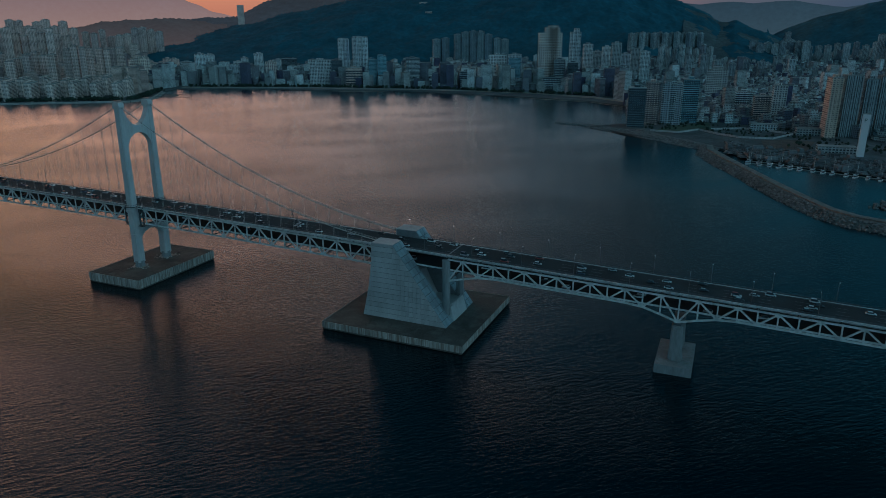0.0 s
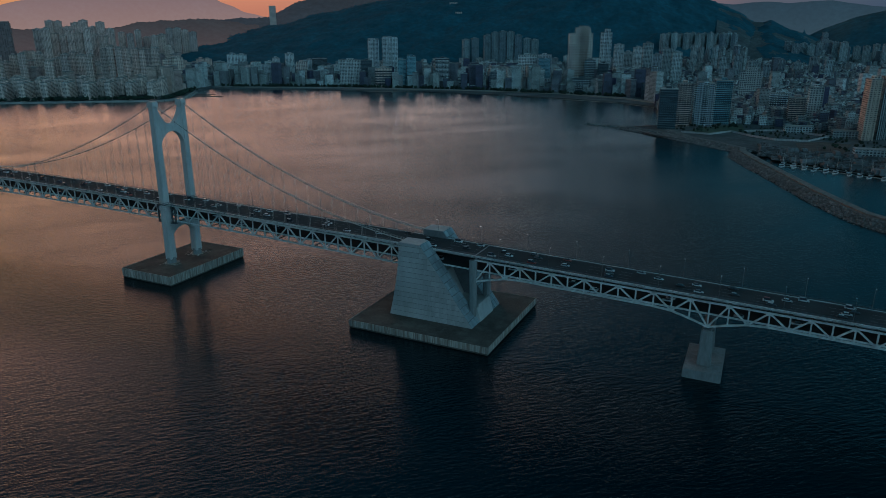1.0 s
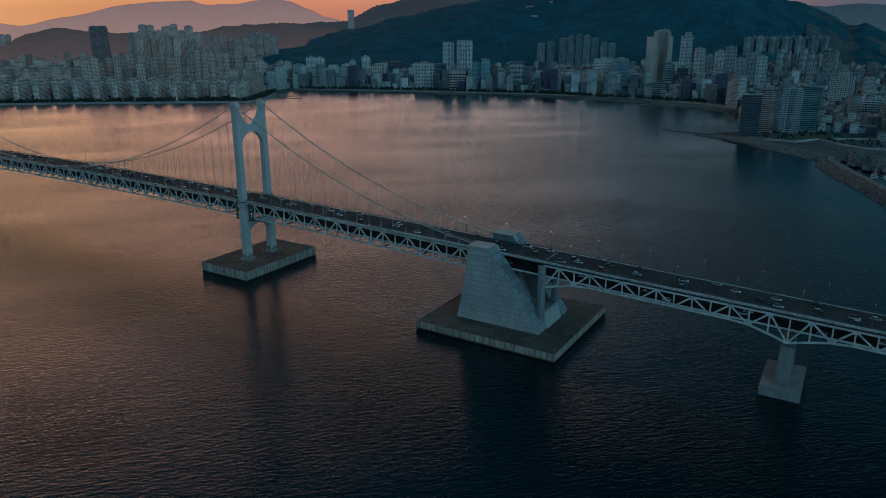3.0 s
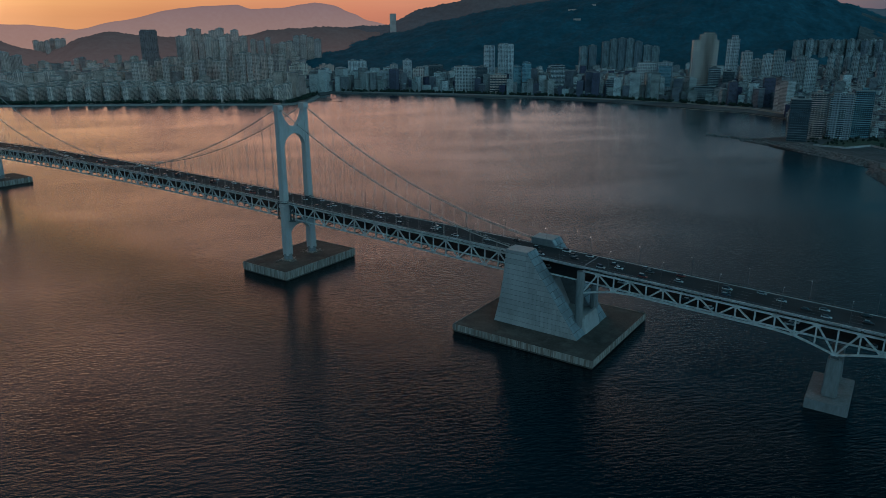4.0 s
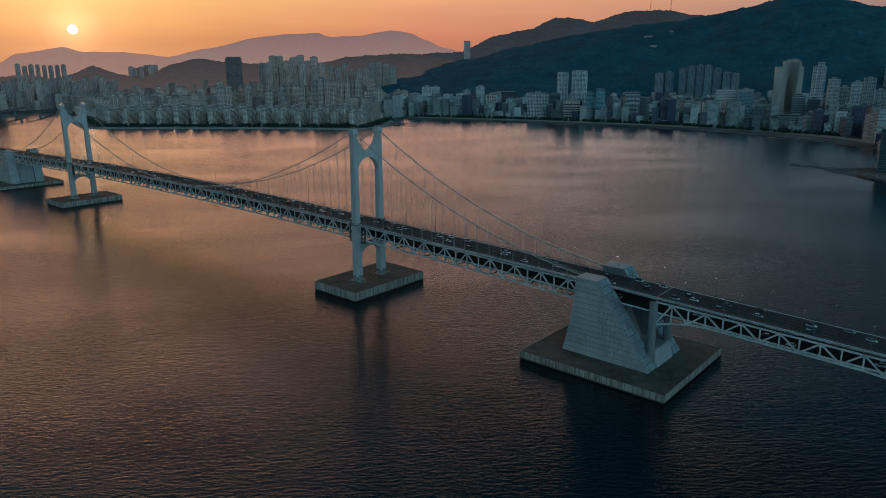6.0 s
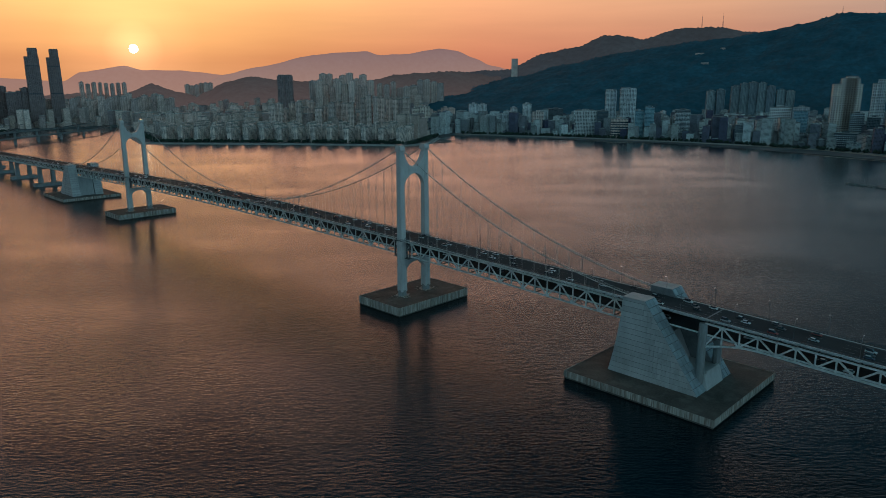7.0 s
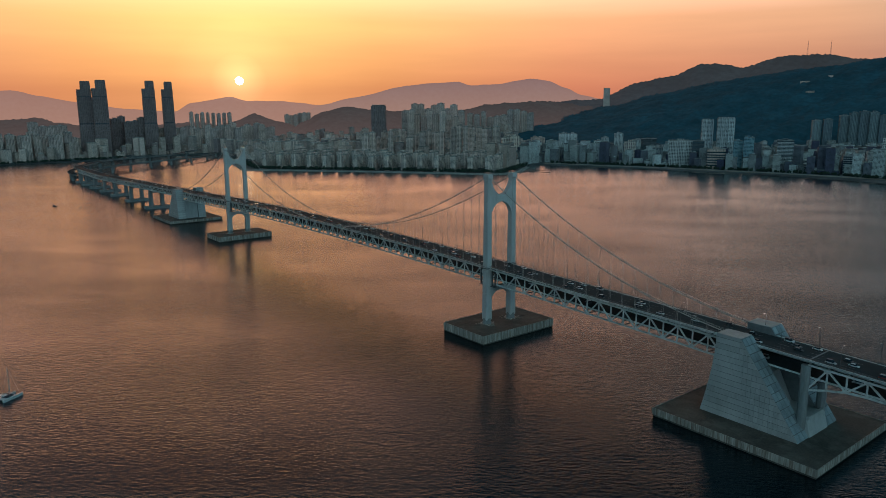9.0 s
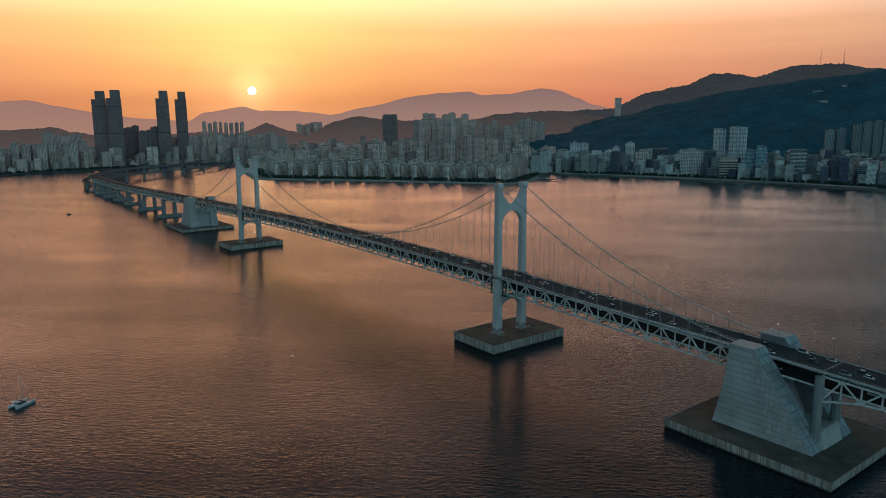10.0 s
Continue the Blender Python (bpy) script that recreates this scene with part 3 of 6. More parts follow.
def hill(name, mat, ridge, foot, crest, back, label, step=0.25, rough=10.0, kind="structure", seed=1, power=1.3, rings=14, canopy=0.0):
    """Ridge given as (bearing, elevation of the crest in degrees); foot, crest and back are distances from the flight."""
    b = Build()
    az0, az1 = ridge[-1][0], ridge[0][0]
    cols = int((az1 - az0) / step) + 1
    rows = [foot + (crest - foot) * k / rings for k in range(rings + 1)] + [crest + (back - crest) * k / 4 for k in range(1, 5)]
    for c in range(cols + 1):
        az = az0 + (az1 - az0) * c / cols
        el = 0.0
        for (a, ea), (z, ez) in zip(ridge, ridge[1:]):
            if z <= az <= a:
                t = (az - z) / max(a - z, 1e-6)
                t = t * 0.5 + smooth_step(t) * 0.5
                el = ez + (ea - ez) * t
        top = EYE.z + crest * math.tan(radians(el))
        for d in rows:
            t = (d - foot) / (crest - foot) if d <= crest else 1 - (d - crest) / (back - crest)
            f = smooth_step(t) * 0.45 + max(t, 0) ** power * 0.55
            p = polar(az, d)
            wob = noise.fractal(Vector((p.x * 0.0035, p.y * 0.0035, seed)), 0.9, 2.0, 5) * rough * 4 * t * (1.05 - t)
            wob += noise.noise(Vector((p.x * 0.03, p.y * 0.03, seed))) * rough * 0.30 * min(t * 3, 1)
            wob += noise.noise(Vector((p.x * 0.011, p.y * 0.011, seed + 7))) * rough * 0.5 * min(t * 3, 1)
            if canopy:
                wob += abs(noise.noise(Vector((p.x * 0.07, p.y * 0.07, seed + 3)))) * canopy * min(t * 6, 1)
            b.v.append((p.x, p.y, 2.2 + (top - 2.2) * f + wob))
    n = len(rows)
    for c in range(cols):
        for r in range(n - 1):
            i = c * n + r
            b.f.append((i, i + 1, i + n + 1, i + n))
            b.uv.append([(0, -1)] * 4)
    return solo(name, b, mat, label, "hill", kind, smooth=True)


FRONT = [(52, -2.6), (48, -1.5), (44, -0.6), (41.2, -0.1), (38.6, 0.36), (34.4, 1.3), (30.5, 2.13), (26.7, 2.7), (23.2, 2.95), (21, 3.35), (18.1, 3.93), (15.9, 4.4), (13, 4.35), (9.75, 3.55), (8.1, 2.75), (6.2, 2.1), (3.8, 1.15), (2.45, 0.38), (1.6, 0.58), (0.1, -0.05), (-2.2, -0.93), (-4, -3.3)]
BEHIND = [(50, -3), (46, 0.1), (43.7, 0.6), (41.3, 0.82), (39.3, 0.89), (36.8, 2.03), (34.1, 2.54), (32.2, 3.32), (31, 3.37), (29.2, 3.03), (26.8, 3.75), (23.7, 3.82), (21.9, 3.41), (18, 3.2), (14, 2)]
HAZY = [(64, -0.5), (61.7, 0.58), (59, 1.15), (54.9, 2.03), (53, 2.24), (50.7, 2.32), (49.8, 2.04), (47.6, 2.12), (44.9, 2.53), (43.5, 2.38), (42.2, 1.8), (40.8, 1.21), (37, 0.2)]
FAINT = [(92, 1.0), (87, 1.2), (84.9, 1.48), (83.2, 1.58), (81.5, 1.2), (79.7, 0.85), (76, 0.3), (72.7, 0.1), (71.6, 0.73), (68.6, 1.2), (67.4, 0.9), (64.8, 0.85), (61.2, 0.5), (56, 0.2)]
MIDDLE = [(64.5, -1.6), (63.1, -0.75), (61.7, -0.05), (59.9, 0.39), (57.6, 0.11), (53, -0.1), (50.3, 0.07), (48.4, 0.51), (46.2, 0.64), (43.7, 0.71), (40, 0.3)]
LEFT_HILL = [(90, -0.6), (85.1, -0.5), (83.4, -0.44), (81.8, -0.3), (80.6, -0.67), (78, -1.2), (74, -0.9), (71, -0.7), (69.5, -1.0), (68.3, -0.67), (67, -0.11), (65.3, -0.69), (63, -1.3)]
RIGHT_FAR = [(9, 1.5), (6.2, 1.9), (4.1, 1.7), (2.2, 1.87), (0.7, 1.77), (-1.9, 1.85), (-5.4, 1.42), (-8, 1.8), (-14, 1.5)]
RIGHT_HILL = [(-0.6, -0.6), (-2.1, 0.11), (-3.8, 0.78), (-4.8, 1.06), (-5.8, 1.31), (-6.7, 1.66), (-9, 2.1), (-14, 2.3)]


def build_hills():
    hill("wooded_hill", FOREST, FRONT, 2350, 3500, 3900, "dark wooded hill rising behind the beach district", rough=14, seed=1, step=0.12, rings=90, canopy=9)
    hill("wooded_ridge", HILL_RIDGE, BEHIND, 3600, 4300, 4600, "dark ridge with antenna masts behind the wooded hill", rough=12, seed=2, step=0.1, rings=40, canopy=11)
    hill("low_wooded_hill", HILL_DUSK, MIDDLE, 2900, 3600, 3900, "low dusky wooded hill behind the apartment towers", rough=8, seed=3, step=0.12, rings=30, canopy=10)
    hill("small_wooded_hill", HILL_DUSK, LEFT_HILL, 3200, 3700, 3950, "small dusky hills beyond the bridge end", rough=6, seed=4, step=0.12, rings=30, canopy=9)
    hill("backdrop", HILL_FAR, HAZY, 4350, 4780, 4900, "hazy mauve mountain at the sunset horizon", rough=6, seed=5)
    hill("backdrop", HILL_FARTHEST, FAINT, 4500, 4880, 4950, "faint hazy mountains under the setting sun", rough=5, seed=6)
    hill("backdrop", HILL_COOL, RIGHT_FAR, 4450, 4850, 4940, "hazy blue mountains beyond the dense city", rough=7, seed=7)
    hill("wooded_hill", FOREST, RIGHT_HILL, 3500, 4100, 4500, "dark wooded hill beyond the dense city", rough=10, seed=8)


def build_sun_disc():
    me = bpy.data.meshes.new("sun_disc")
    bm = bmesh.new()
    bmesh.ops.create_icosphere(bm, subdivisions=4, radius=27)
    bm.to_mesh(me)
    bm.free()
    me.materials.append(SUN_FACE)
    ob = new("setting_sun", me)
    ob.location = EYE + SUN_DIR * 4900
    ob.visible_shadow = False
    tagged(ob, "bright yellow setting sun low over the hills", "sun", kind="structure")


build_sea()
build_land()
build_breakwater()
build_hills()
build_sun_disc()


# ---------------------------------------------------------------- bridge
def rail_z(x):
    """Top of the roadway's railing along the bridge."""
    u = x + 250
    if abs(u) < 357:
        return 52.5 - 4.2e-5 * u * u
    if u > 0:
        return 47.15 - 0.03 * (u - 357)
    return max(47.15 - 0.0225 * (-u - 357), 33.2)


def road_z(x):
    """The upper roadway climbs a little over the truss towards the anchorage and stays so on the approach."""
    return rail_z(x) + 1.0 * smooth_step((x - 60) / 130)


LEG_Y = 11.9


def build_tower():
    t = root("suspension_tower", label="pale steel suspension tower with arched portals", category="bridge tower", group="suspension towers")
    for s in (-1, 1):
        b = Build()
        levels = [(9.5, 2.75, 2.75), (30, 2.6, 2.6), (50, 2.45, 2.4), (112.5, 2.2, 1.95)]
        for (z0, a0, c0), (z1, a1, c1) in zip(levels, levels[1:]):
            y = s * LEG_Y
            b.hexa([(-a0, y - c0, z0), (a0, y - c0, z0), (a0, y + c0, z0), (-a0, y + c0, z0), (-a1, y - c1, z1), (a1, y - c1, z1), (a1, y + c1, z1), (-a1, y + c1, z1)])
        part("leg", b, WHITE_STEEL, t, bevel=0.35)
        b = Build()
        ring = [(3.1 * math.cos(a) * (1 if abs(math.cos(a)) < 0.95 else 0.98), s * LEG_Y + 3.1 * math.sin(a)) for a in [math.pi / 8 + k * math.pi / 4 for k in range(8)]]
        b.prism([(x * 1.12, s * LEG_Y + (y - s * LEG_Y) * 1.12, 6.4) for x, y in ring], 1.8)
        b.prism([(x, y, 8.2) for x, y in ring], 2.6)
        part("pedestal", b, PIER_CONCRETE, t, bevel=0.12)
        rng = random.Random(17 + s)
        b = Build()
        b.prism([(rng.uniform(4.2, 5.6) * math.cos(k * math.pi / 7), s * LEG_Y + rng.uniform(4.2, 5.6) * math.sin(k * math.pi / 7), 6.35) for k in range(14)], 0.5)
        for _ in range(16):
            a, q, w = rng.uniform(0, 6.28), rng.uniform(4.4, 8.5), rng.uniform(0.25, 0.8)
            b.box(-w, w, -w * 0.6, w * 0.6, 0, w * 0.7, pose(q * math.cos(a), s * LEG_Y + q * math.sin(a), 6.38, 0, 0, rng.uniform(0, 90)), bottom=True)
        part("rough_plinth", b, CONCRETE_SIDE, t, "broken pale concrete round the leg")
        b = Build()
        b.box(-3.3, 3.3, s * LEG_Y - 3.3, s * LEG_Y + 3.3, 48.2, 48.7, bottom=True)
        for k in range(12):
            a = 2 * math.pi * k / 12
            b.box(3.3 * max(-1, min(1, 1.4 * math.cos(a))) - 0.05, 3.3 * max(-1, min(1, 1.4 * math.cos(a))) + 0.05, s * LEG_Y + 3.3 * max(-1, min(1, 1.4 * math.sin(a))) - 0.05, s * LEG_Y + 3.3 * max(-1, min(1, 1.4 * math.sin(a))) + 0.05, 48.7, 49.9)
        b.box(-3.3, 3.3, s * LEG_Y - 3.3, s * LEG_Y - 3.2, 49.75, 49.9, bottom=True)
        b.box(-3.3, 3.3, s * LEG_Y + 3.2, s * LEG_Y + 3.3, 49.75, 49.9, bottom=True)
        b.box(-3.3, -3.2, s * LEG_Y - 3.3, s * LEG_Y + 3.3, 49.75, 49.9, bottom=True)
        b.box(3.2, 3.3, s * LEG_Y - 3.3, s * LEG_Y + 3.3, 49.75, 49.9, bottom=True)
        part("walkway_collar", b, DARK_STEEL, t, "dark grey service walkway with railing")
        b = Build()
        out = s * (LEG_Y + 2.2)
        b.hexa([(-2.4, out - 0.6, 44.2), (2.4, out - 0.6, 44.2), (2.4, out + 0.4, 44.2), (-2.4, out + 0.4, 44.2), (-3.2, out - 0.9, 46.2), (3.2, out - 0.9, 46.2), (3.2, out + 0.9, 46.2), (-3.2, out + 0.9, 46.2)])
        part("bracket", b, WHITE_STEEL, t, bevel=0.1)
        b = Build()
        ring = [(-2.3, 112.4), (2.3, 112.4), (2.9, 113.6), (2.6, 115.8), (1.8, 116.6), (-1.8, 116.6), (-2.6, 115.8), (-2.9, 113.6)]
        b.prism([(x, s * LEG_Y - 2.3, z) for x, z in ring], 4.6, axis=1)
        part("saddle_housing", b, WHITE_STEEL, t, bevel=0.2)
        b = Build()
        b.box(-2.0, 2.0, s * LEG_Y - 1.9, s * LEG_Y + 1.9, 117.5, 117.58, bottom=True)
        for x in (-2, 2):
            for y in (-1.9, 1.9):
                b.box(x - 0.05, x + 0.05, s * LEG_Y + y - 0.05, s * LEG_Y + y + 0.05, 116.6, 117.5)
        part("summit_railing", b, DARK_STEEL, t)
    # upper portal: a scooped beam over a round arch
    inner = LEG_Y - 1.6
    b = Build()
    n = 20
    for k in range(n):
        y0, y1 = -inner + 2 * inner * k / n, -inner + 2 * inner * (k + 1) / n

        def scoop(y):
            return 101.3 + 10.8 * (abs(y) / inner) ** 2.6

        def arch(y):
            r = inner - 0.6
            return 86.5 + math.sqrt(max(r * r - y * y, 0)) * 1.0
        lo0, lo1 = arch(y0), arch(y1)
        b.hexa([(-1.9, y0, lo0), (1.9, y0, lo0), (1.9, y1, lo1), (-1.9, y1, lo1), (-1.9, y0, scoop(y0)), (1.9, y0, scoop(y0)), (1.9, y1, scoop(y1)), (-1.9, y1, scoop(y1))])
    part("upper_portal", b, WHITE_STEEL, t, weld=True)
    b = Build()
    inner = LEG_Y - 2.0
    for k in range(n):
        y0, y1 = -inner + 2 * inner * k / n, -inner + 2 * inner * (k + 1) / n

        def arch2(y):
            r = inner - 0.2
            return 23.5 + math.sqrt(max(r * r - y * y, 0)) * 0.78
        b.hexa([(-2.1, y0, arch2(y0)), (2.1, y0, arch2(y0)), (2.1, y1, arch2(y1)), (-2.1, y1, arch2(y1)), (-2.1, y0, 34.2), (2.1, y0, 34.2), (2.1, y1, 34.2), (-2.1, y1, 34.2)])
    part("lower_portal", b, WHITE_STEEL, t, weld=True)
    return t


def slab_with_sides(name, hx, hy, z, label, group):
    p = root(name, label=label, category="foundation", group=group)
    b = Build()
    b.box(-hx + 0.35, hx - 0.35, -hy + 0.35, hy - 0.35, -3, z, bottom=True)
    part("deck", b, CONCRETE_TOP, p, "dark brown stained concrete top")
    # precast facing planks along the four sides
    me = {}
    for nx, ny, run in ((0, -1, hx), (1, 0, hy), (0, 1, hx), (-1, 0, hy)):
        count = int(run * 2 / 2.9)
        w = run * 2 / count
        key = round(w, 3)
        if key not in me:
            b = Build()
            b.box(-w / 2 + 0.04, w / 2 - 0.04, 0, 0.42, 1.0, z + 0.25, bottom=True)
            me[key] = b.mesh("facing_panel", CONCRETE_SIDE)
        for k in range(count):
            s = -run + w * (k + 0.5)
            ob = new("facing_panel", me[key])
            ob.parent = p
            a = math.atan2(ny, nx) - math.pi / 2
            ob.matrix_local = Matrix.Translation(Vector((nx * (hx - 0.38), ny * (hy - 0.38), 0)) + Vector((abs(ny) * s, abs(nx) * s, 0))) @ Matrix.Rotation(a, 4, "Z")
    rng = random.Random(3)
    for _ in range(5):
        x, y, r = rng.uniform(-hx * 0.8, hx * 0.8), rng.choice((-1, 1)) * rng.uniform(hy * 0.55, hy * 0.85), rng.uniform(0.8, 2.2)
        b = Build()
        b.tube([(x, y, z - 0.05), (x, y, z + 0.25)], r, 12)
        part("hatch", b, CONCRETE_TOP, p)
    return p


# anchorage: two sloping side walls joined by a lower block under the roadway
A_TOP = 48.1


def wall_left(z):
    """Flared foot of the seaward end of a side wall, against height."""
    t = (z - 4.4) / (A_TOP - 4.4)
    return 186.2 - 6.6 * (1 - t) ** 1.7


def wall_right(z):
    t = (z - 4.4) / (A_TOP - 4.4)
    return 231.2 - 32.0 * t


def build_anchorage():
    a = root("anchorage", label="pale panelled cable anchorage block with a sloping glazed back", category="anchorage", group="anchorages")
    for s in (-1, 1):
        y_in, y_out = s * 9.7, s * 20.6
        b = Build()
        zs = [4.4 + (A_TOP - 4.4) * k / 15 for k in range(16)]
        for z0, z1 in zip(zs, zs[1:]):
            q = [(wall_left(z0) + 0.25, z0), (wall_right(z0) - 0.3, z0), (wall_right(z1) - 0.3, z1), (wall_left(z1) + 0.25, z1)]
            ya, yb = sorted((y_in, y_out - s * 0.25))
            b.hexa([(q[0][0], ya, z0), (q[1][0], ya, z0), (q[1][0], yb, z0), (q[0][0], yb, z0), (q[3][0], ya, z1), (q[2][0], ya, z1), (q[2][0], yb, z1), (q[3][0], yb, z1)])
        wall = part("side_wall", b, PANEL_CORE, a, weld=True)
        # cladding courses on the outer face, split into tiles over the sloping half
        course = 3.0
        z = 4.45
        while z < A_TOP - 0.3:
            z1 = min(z + course, A_TOP)
            # full courses at the seaward end, narrow tiles behind a raking joint
            if z < 44:
                rake = 195.5 + 12.0 * (A_TOP - z) / A_TOP
                xs = [wall_left(z)] + [x for x in [194.0 + 2.45 * k for k in range(16)] if rake < x < wall_right(z1) - 0.8] + [None]
            else:
                xs = [wall_left(z), None]
            for x0, x1 in zip(xs, xs[1:]):
                lo0 = x0 + 0.07 if x0 != xs[0] else wall_left(z)
                hi0 = x0 + 0.07 if x0 != xs[0] else wall_left(z1)
                lo1 = x1 - 0.07 if x1 is not None else wall_right(z)
                hi1 = x1 - 0.07 if x1 is not None else wall_right(z1)
                b = Build()
                ya, yb = sorted((y_out - s * 0.27, y_out))
                b.hexa([(lo0, ya, z + 0.13), (lo1, ya, z + 0.13), (lo1, yb, z + 0.13), (lo0, yb, z + 0.13), (hi0, ya, z1 - 0.13), (hi1, ya, z1 - 0.13), (hi1, yb, z1 - 0.13), (hi0, yb, z1 - 0.13)])
                part("cladding_panel", b, PANEL, wall)
            # end face towards the sea and inner face
            b = Build()
            ya, yb = sorted((y_in, y_out - s * 0.3))
            b.hexa([(wall_left(z), ya, z + 0.13), (wall_left(z) + 0.3, ya, z + 0.13), (wall_left(z) + 0.3, yb, z + 0.13), (wall_left(z), yb, z + 0.13),
                    (wall_left(z1), ya, z1 - 0.13), (wall_left(z1) + 0.3, ya, z1 - 0.13), (wall_left(z1) + 0.3, yb, z1 - 0.13), (wall_left(z1), yb, z1 - 0.13)])
            part("cladding_panel", b, PANEL, wall)
            z = z1
        b = Build()
        ya, yb = sorted((y_in, y_out))
        b.box(wall_left(A_TOP) - 0.1, wall_right(A_TOP) + 0.1, ya, yb, A_TOP - 0.05, A_TOP + 0.3, bottom=True)
        part("top_slab", b, PANEL, wall, "pale flat top slab", bevel=0.08)
        # glazed panels down the slope: 13 rows, 3 columns
        p_top, p_bot = Vector((wall_right(A_TOP), 0, A_TOP)), Vector((wall_right(4.4), 0, 4.4))
        down = (p_bot - p_top)
        rows, cols = 13, 3
        w, ln = 10.9 / cols, down.length / rows
        b = Build()
        b.box(-w / 2 + 0.2, w / 2 - 0.2, -ln + 0.24, -0.24, -0.2, 0.3, bottom=True)
        me = b.mesh("glazed_panel", GLASS_TILE)
        ax = Vector((0, 1, 0))
        zz = -down.normalized()
        nn = ax.cross(zz).normalized()
        for r in range(rows):
            for c in range(cols):
                o = p_top + down * (r / rows) + ax * (min(y_in, y_out) + w * (c + 0.5))
                m = Matrix((ax, zz, nn)).transposed().to_4x4()
                m.translation = o
                ob = new("glazed_panel", me)
                ob.parent = wall
                ob.matrix_local = m
    # joining block, low at the back, and the sill with its niche
    b = Build()
    ring = [(183.5, 4.4), (231.6, 4.4), (229.4, 12.6), (213.0, 12.6), (205.5, 27.5), (197, 31.0), (186.5, 32.0)]
    b.prism([(x, -9.65, z) for x, z in ring], 19.3, axis=1)
    part("joining_block", b, PANEL, a, bevel=0.15)
    b = Build()
    b.box(228.4, 229.7, -7.6, 7.6, 12.5, 14.2, bottom=True)
    part("sill", b, PANEL, a)
    for s in (-1, 1):
        b = Build()
        ring = [(227.0 + 2.3 * math.cos(t), s * 10.2 + 2.0 * math.sin(t)) for t in [math.pi / 8 + k * math.pi / 4 for k in range(8)]]
        b.prism([(x, y, 8.0) for x, y in ring], rail_z(228) - 3.0 - 8.0)
        part("bearing_column", b, PIER_CONCRETE, a, "tall concrete column under the truss end", bevel=0.1)
    return a


def gusset_mesh():
    b = Build()
    b.prism([(-1.5, -0.05, -0.8), (1.5, -0.05, -0.8), (1.5, -0.05, 0.1), (0.8, -0.05, 0.9), (-0.8, -0.05, 0.9), (-1.5, -0.05, 0.1)], 0.1, axis=1)
    return b.mesh("gusset_plate", TRUSS_STEEL)


GUSSET = gusset_mesh()


def add_truss(name, xs, depth_of, parent_label, first_up, panel_name="panel"):
    """Two-deck truss from the panel points xs. first_up: whether the first diagonal climbs."""
    t = root(name, label=parent_label, category="truss deck", group="truss decks")
    ub = unit_beam("member", TRUSS_STEEL)
    ud = unit_beam("floor_member", DARK_STEEL)
    tops = [rail_z(x) - 2.75 for x in xs]
    bots = [rail_z(x) - depth_of(x) for x in xs]
    for s in (-1, 1):
        y = s * 10.1
        for nm, zz, hh in (("top_chord", tops, 0.46), ("bottom_chord", bots, 0.46)):
            b = Build()
            for i in range(len(xs) - 1):
                b.hexa([(xs[i], y - 0.4, zz[i] - hh), (xs[i + 1], y - 0.4, zz[i + 1] - hh), (xs[i + 1], y + 0.4, zz[i + 1] - hh), (xs[i], y + 0.4, zz[i] - hh),
                        (xs[i], y - 0.4, zz[i] + hh), (xs[i + 1], y - 0.4, zz[i + 1] + hh), (xs[i + 1], y + 0.4, zz[i + 1] + hh), (xs[i], y + 0.4, zz[i] + hh)])
            part(nm, b, TRUSS_STEEL, t, weld=True)
        for i in range(len(xs) - 1):
            up = (i % 2 == 0) == first_up
            p, q = ((xs[i], y, bots[i]), (xs[i + 1], y, tops[i + 1])) if up else ((xs[i], y, tops[i]), (xs[i + 1], y, bots[i + 1]))
            beam("diagonal", ub, t, p, q, 0.78, 0.65)
        for i, x in enumerate(xs):
            beam("vertical", ub, t, (x, y, bots[i]), (x, y, tops[i]), 0.72, 0.6)
        # gusset plates where the diagonals meet the chords
        if xs[0] > -720:
            for i, x in enumerate(xs):
                up = (i % 2 == 0) == first_up
                for z in ((bots[i] + 0.5,) if up else (tops[i] - 0.5,)):
                    ob = new("gusset_plate", GUSSET)
                    ob.parent = t
                    ob.location = (x, y + s * 0.42, z)
    for i, x in enumerate(xs):
        beam("floor_beam", ud, t, (x, -10.1, tops[i] - 0.2), (x, 10.1, tops[i] - 0.2), 0.5, 1.2)
        if x > -700:
            beam("floor_beam", ud, t, (x, -10.1, rail_z(x) - 9.9), (x, 10.1, rail_z(x) - 9.9), 0.5, 1.0)
        reach = 12.4 if -690 < x < 190 else 10.9
        beam("outrigger", ub, t, (x, -reach, tops[i] + 0.3), (x, reach, tops[i] + 0.3), 0.3, 0.3)
        if i % 3 == 0:
            beam("bracing", ud, t, (x, -10.1, bots[i]), (x, 10.1, bots[i]), 0.5, 0.5)
    return t


def strip_along(b, xs, y0, y1, z_off0, z_off1, base=rail_z):
    for x0, x1 in zip(xs, xs[1:]):
        za, zb = base(x0), base(x1)
        b.hexa([(x0, y0, za + z_off0), (x1, y0, zb + z_off0), (x1, y1, zb + z_off0), (x0, y1, za + z_off0),
                (x0, y0, za + z_off1), (x1, y0, zb + z_off1), (x1, y1, zb + z_off1), (x0, y1, za + z_off1)])


X_END, X_FAR = 700.0, -1440.0


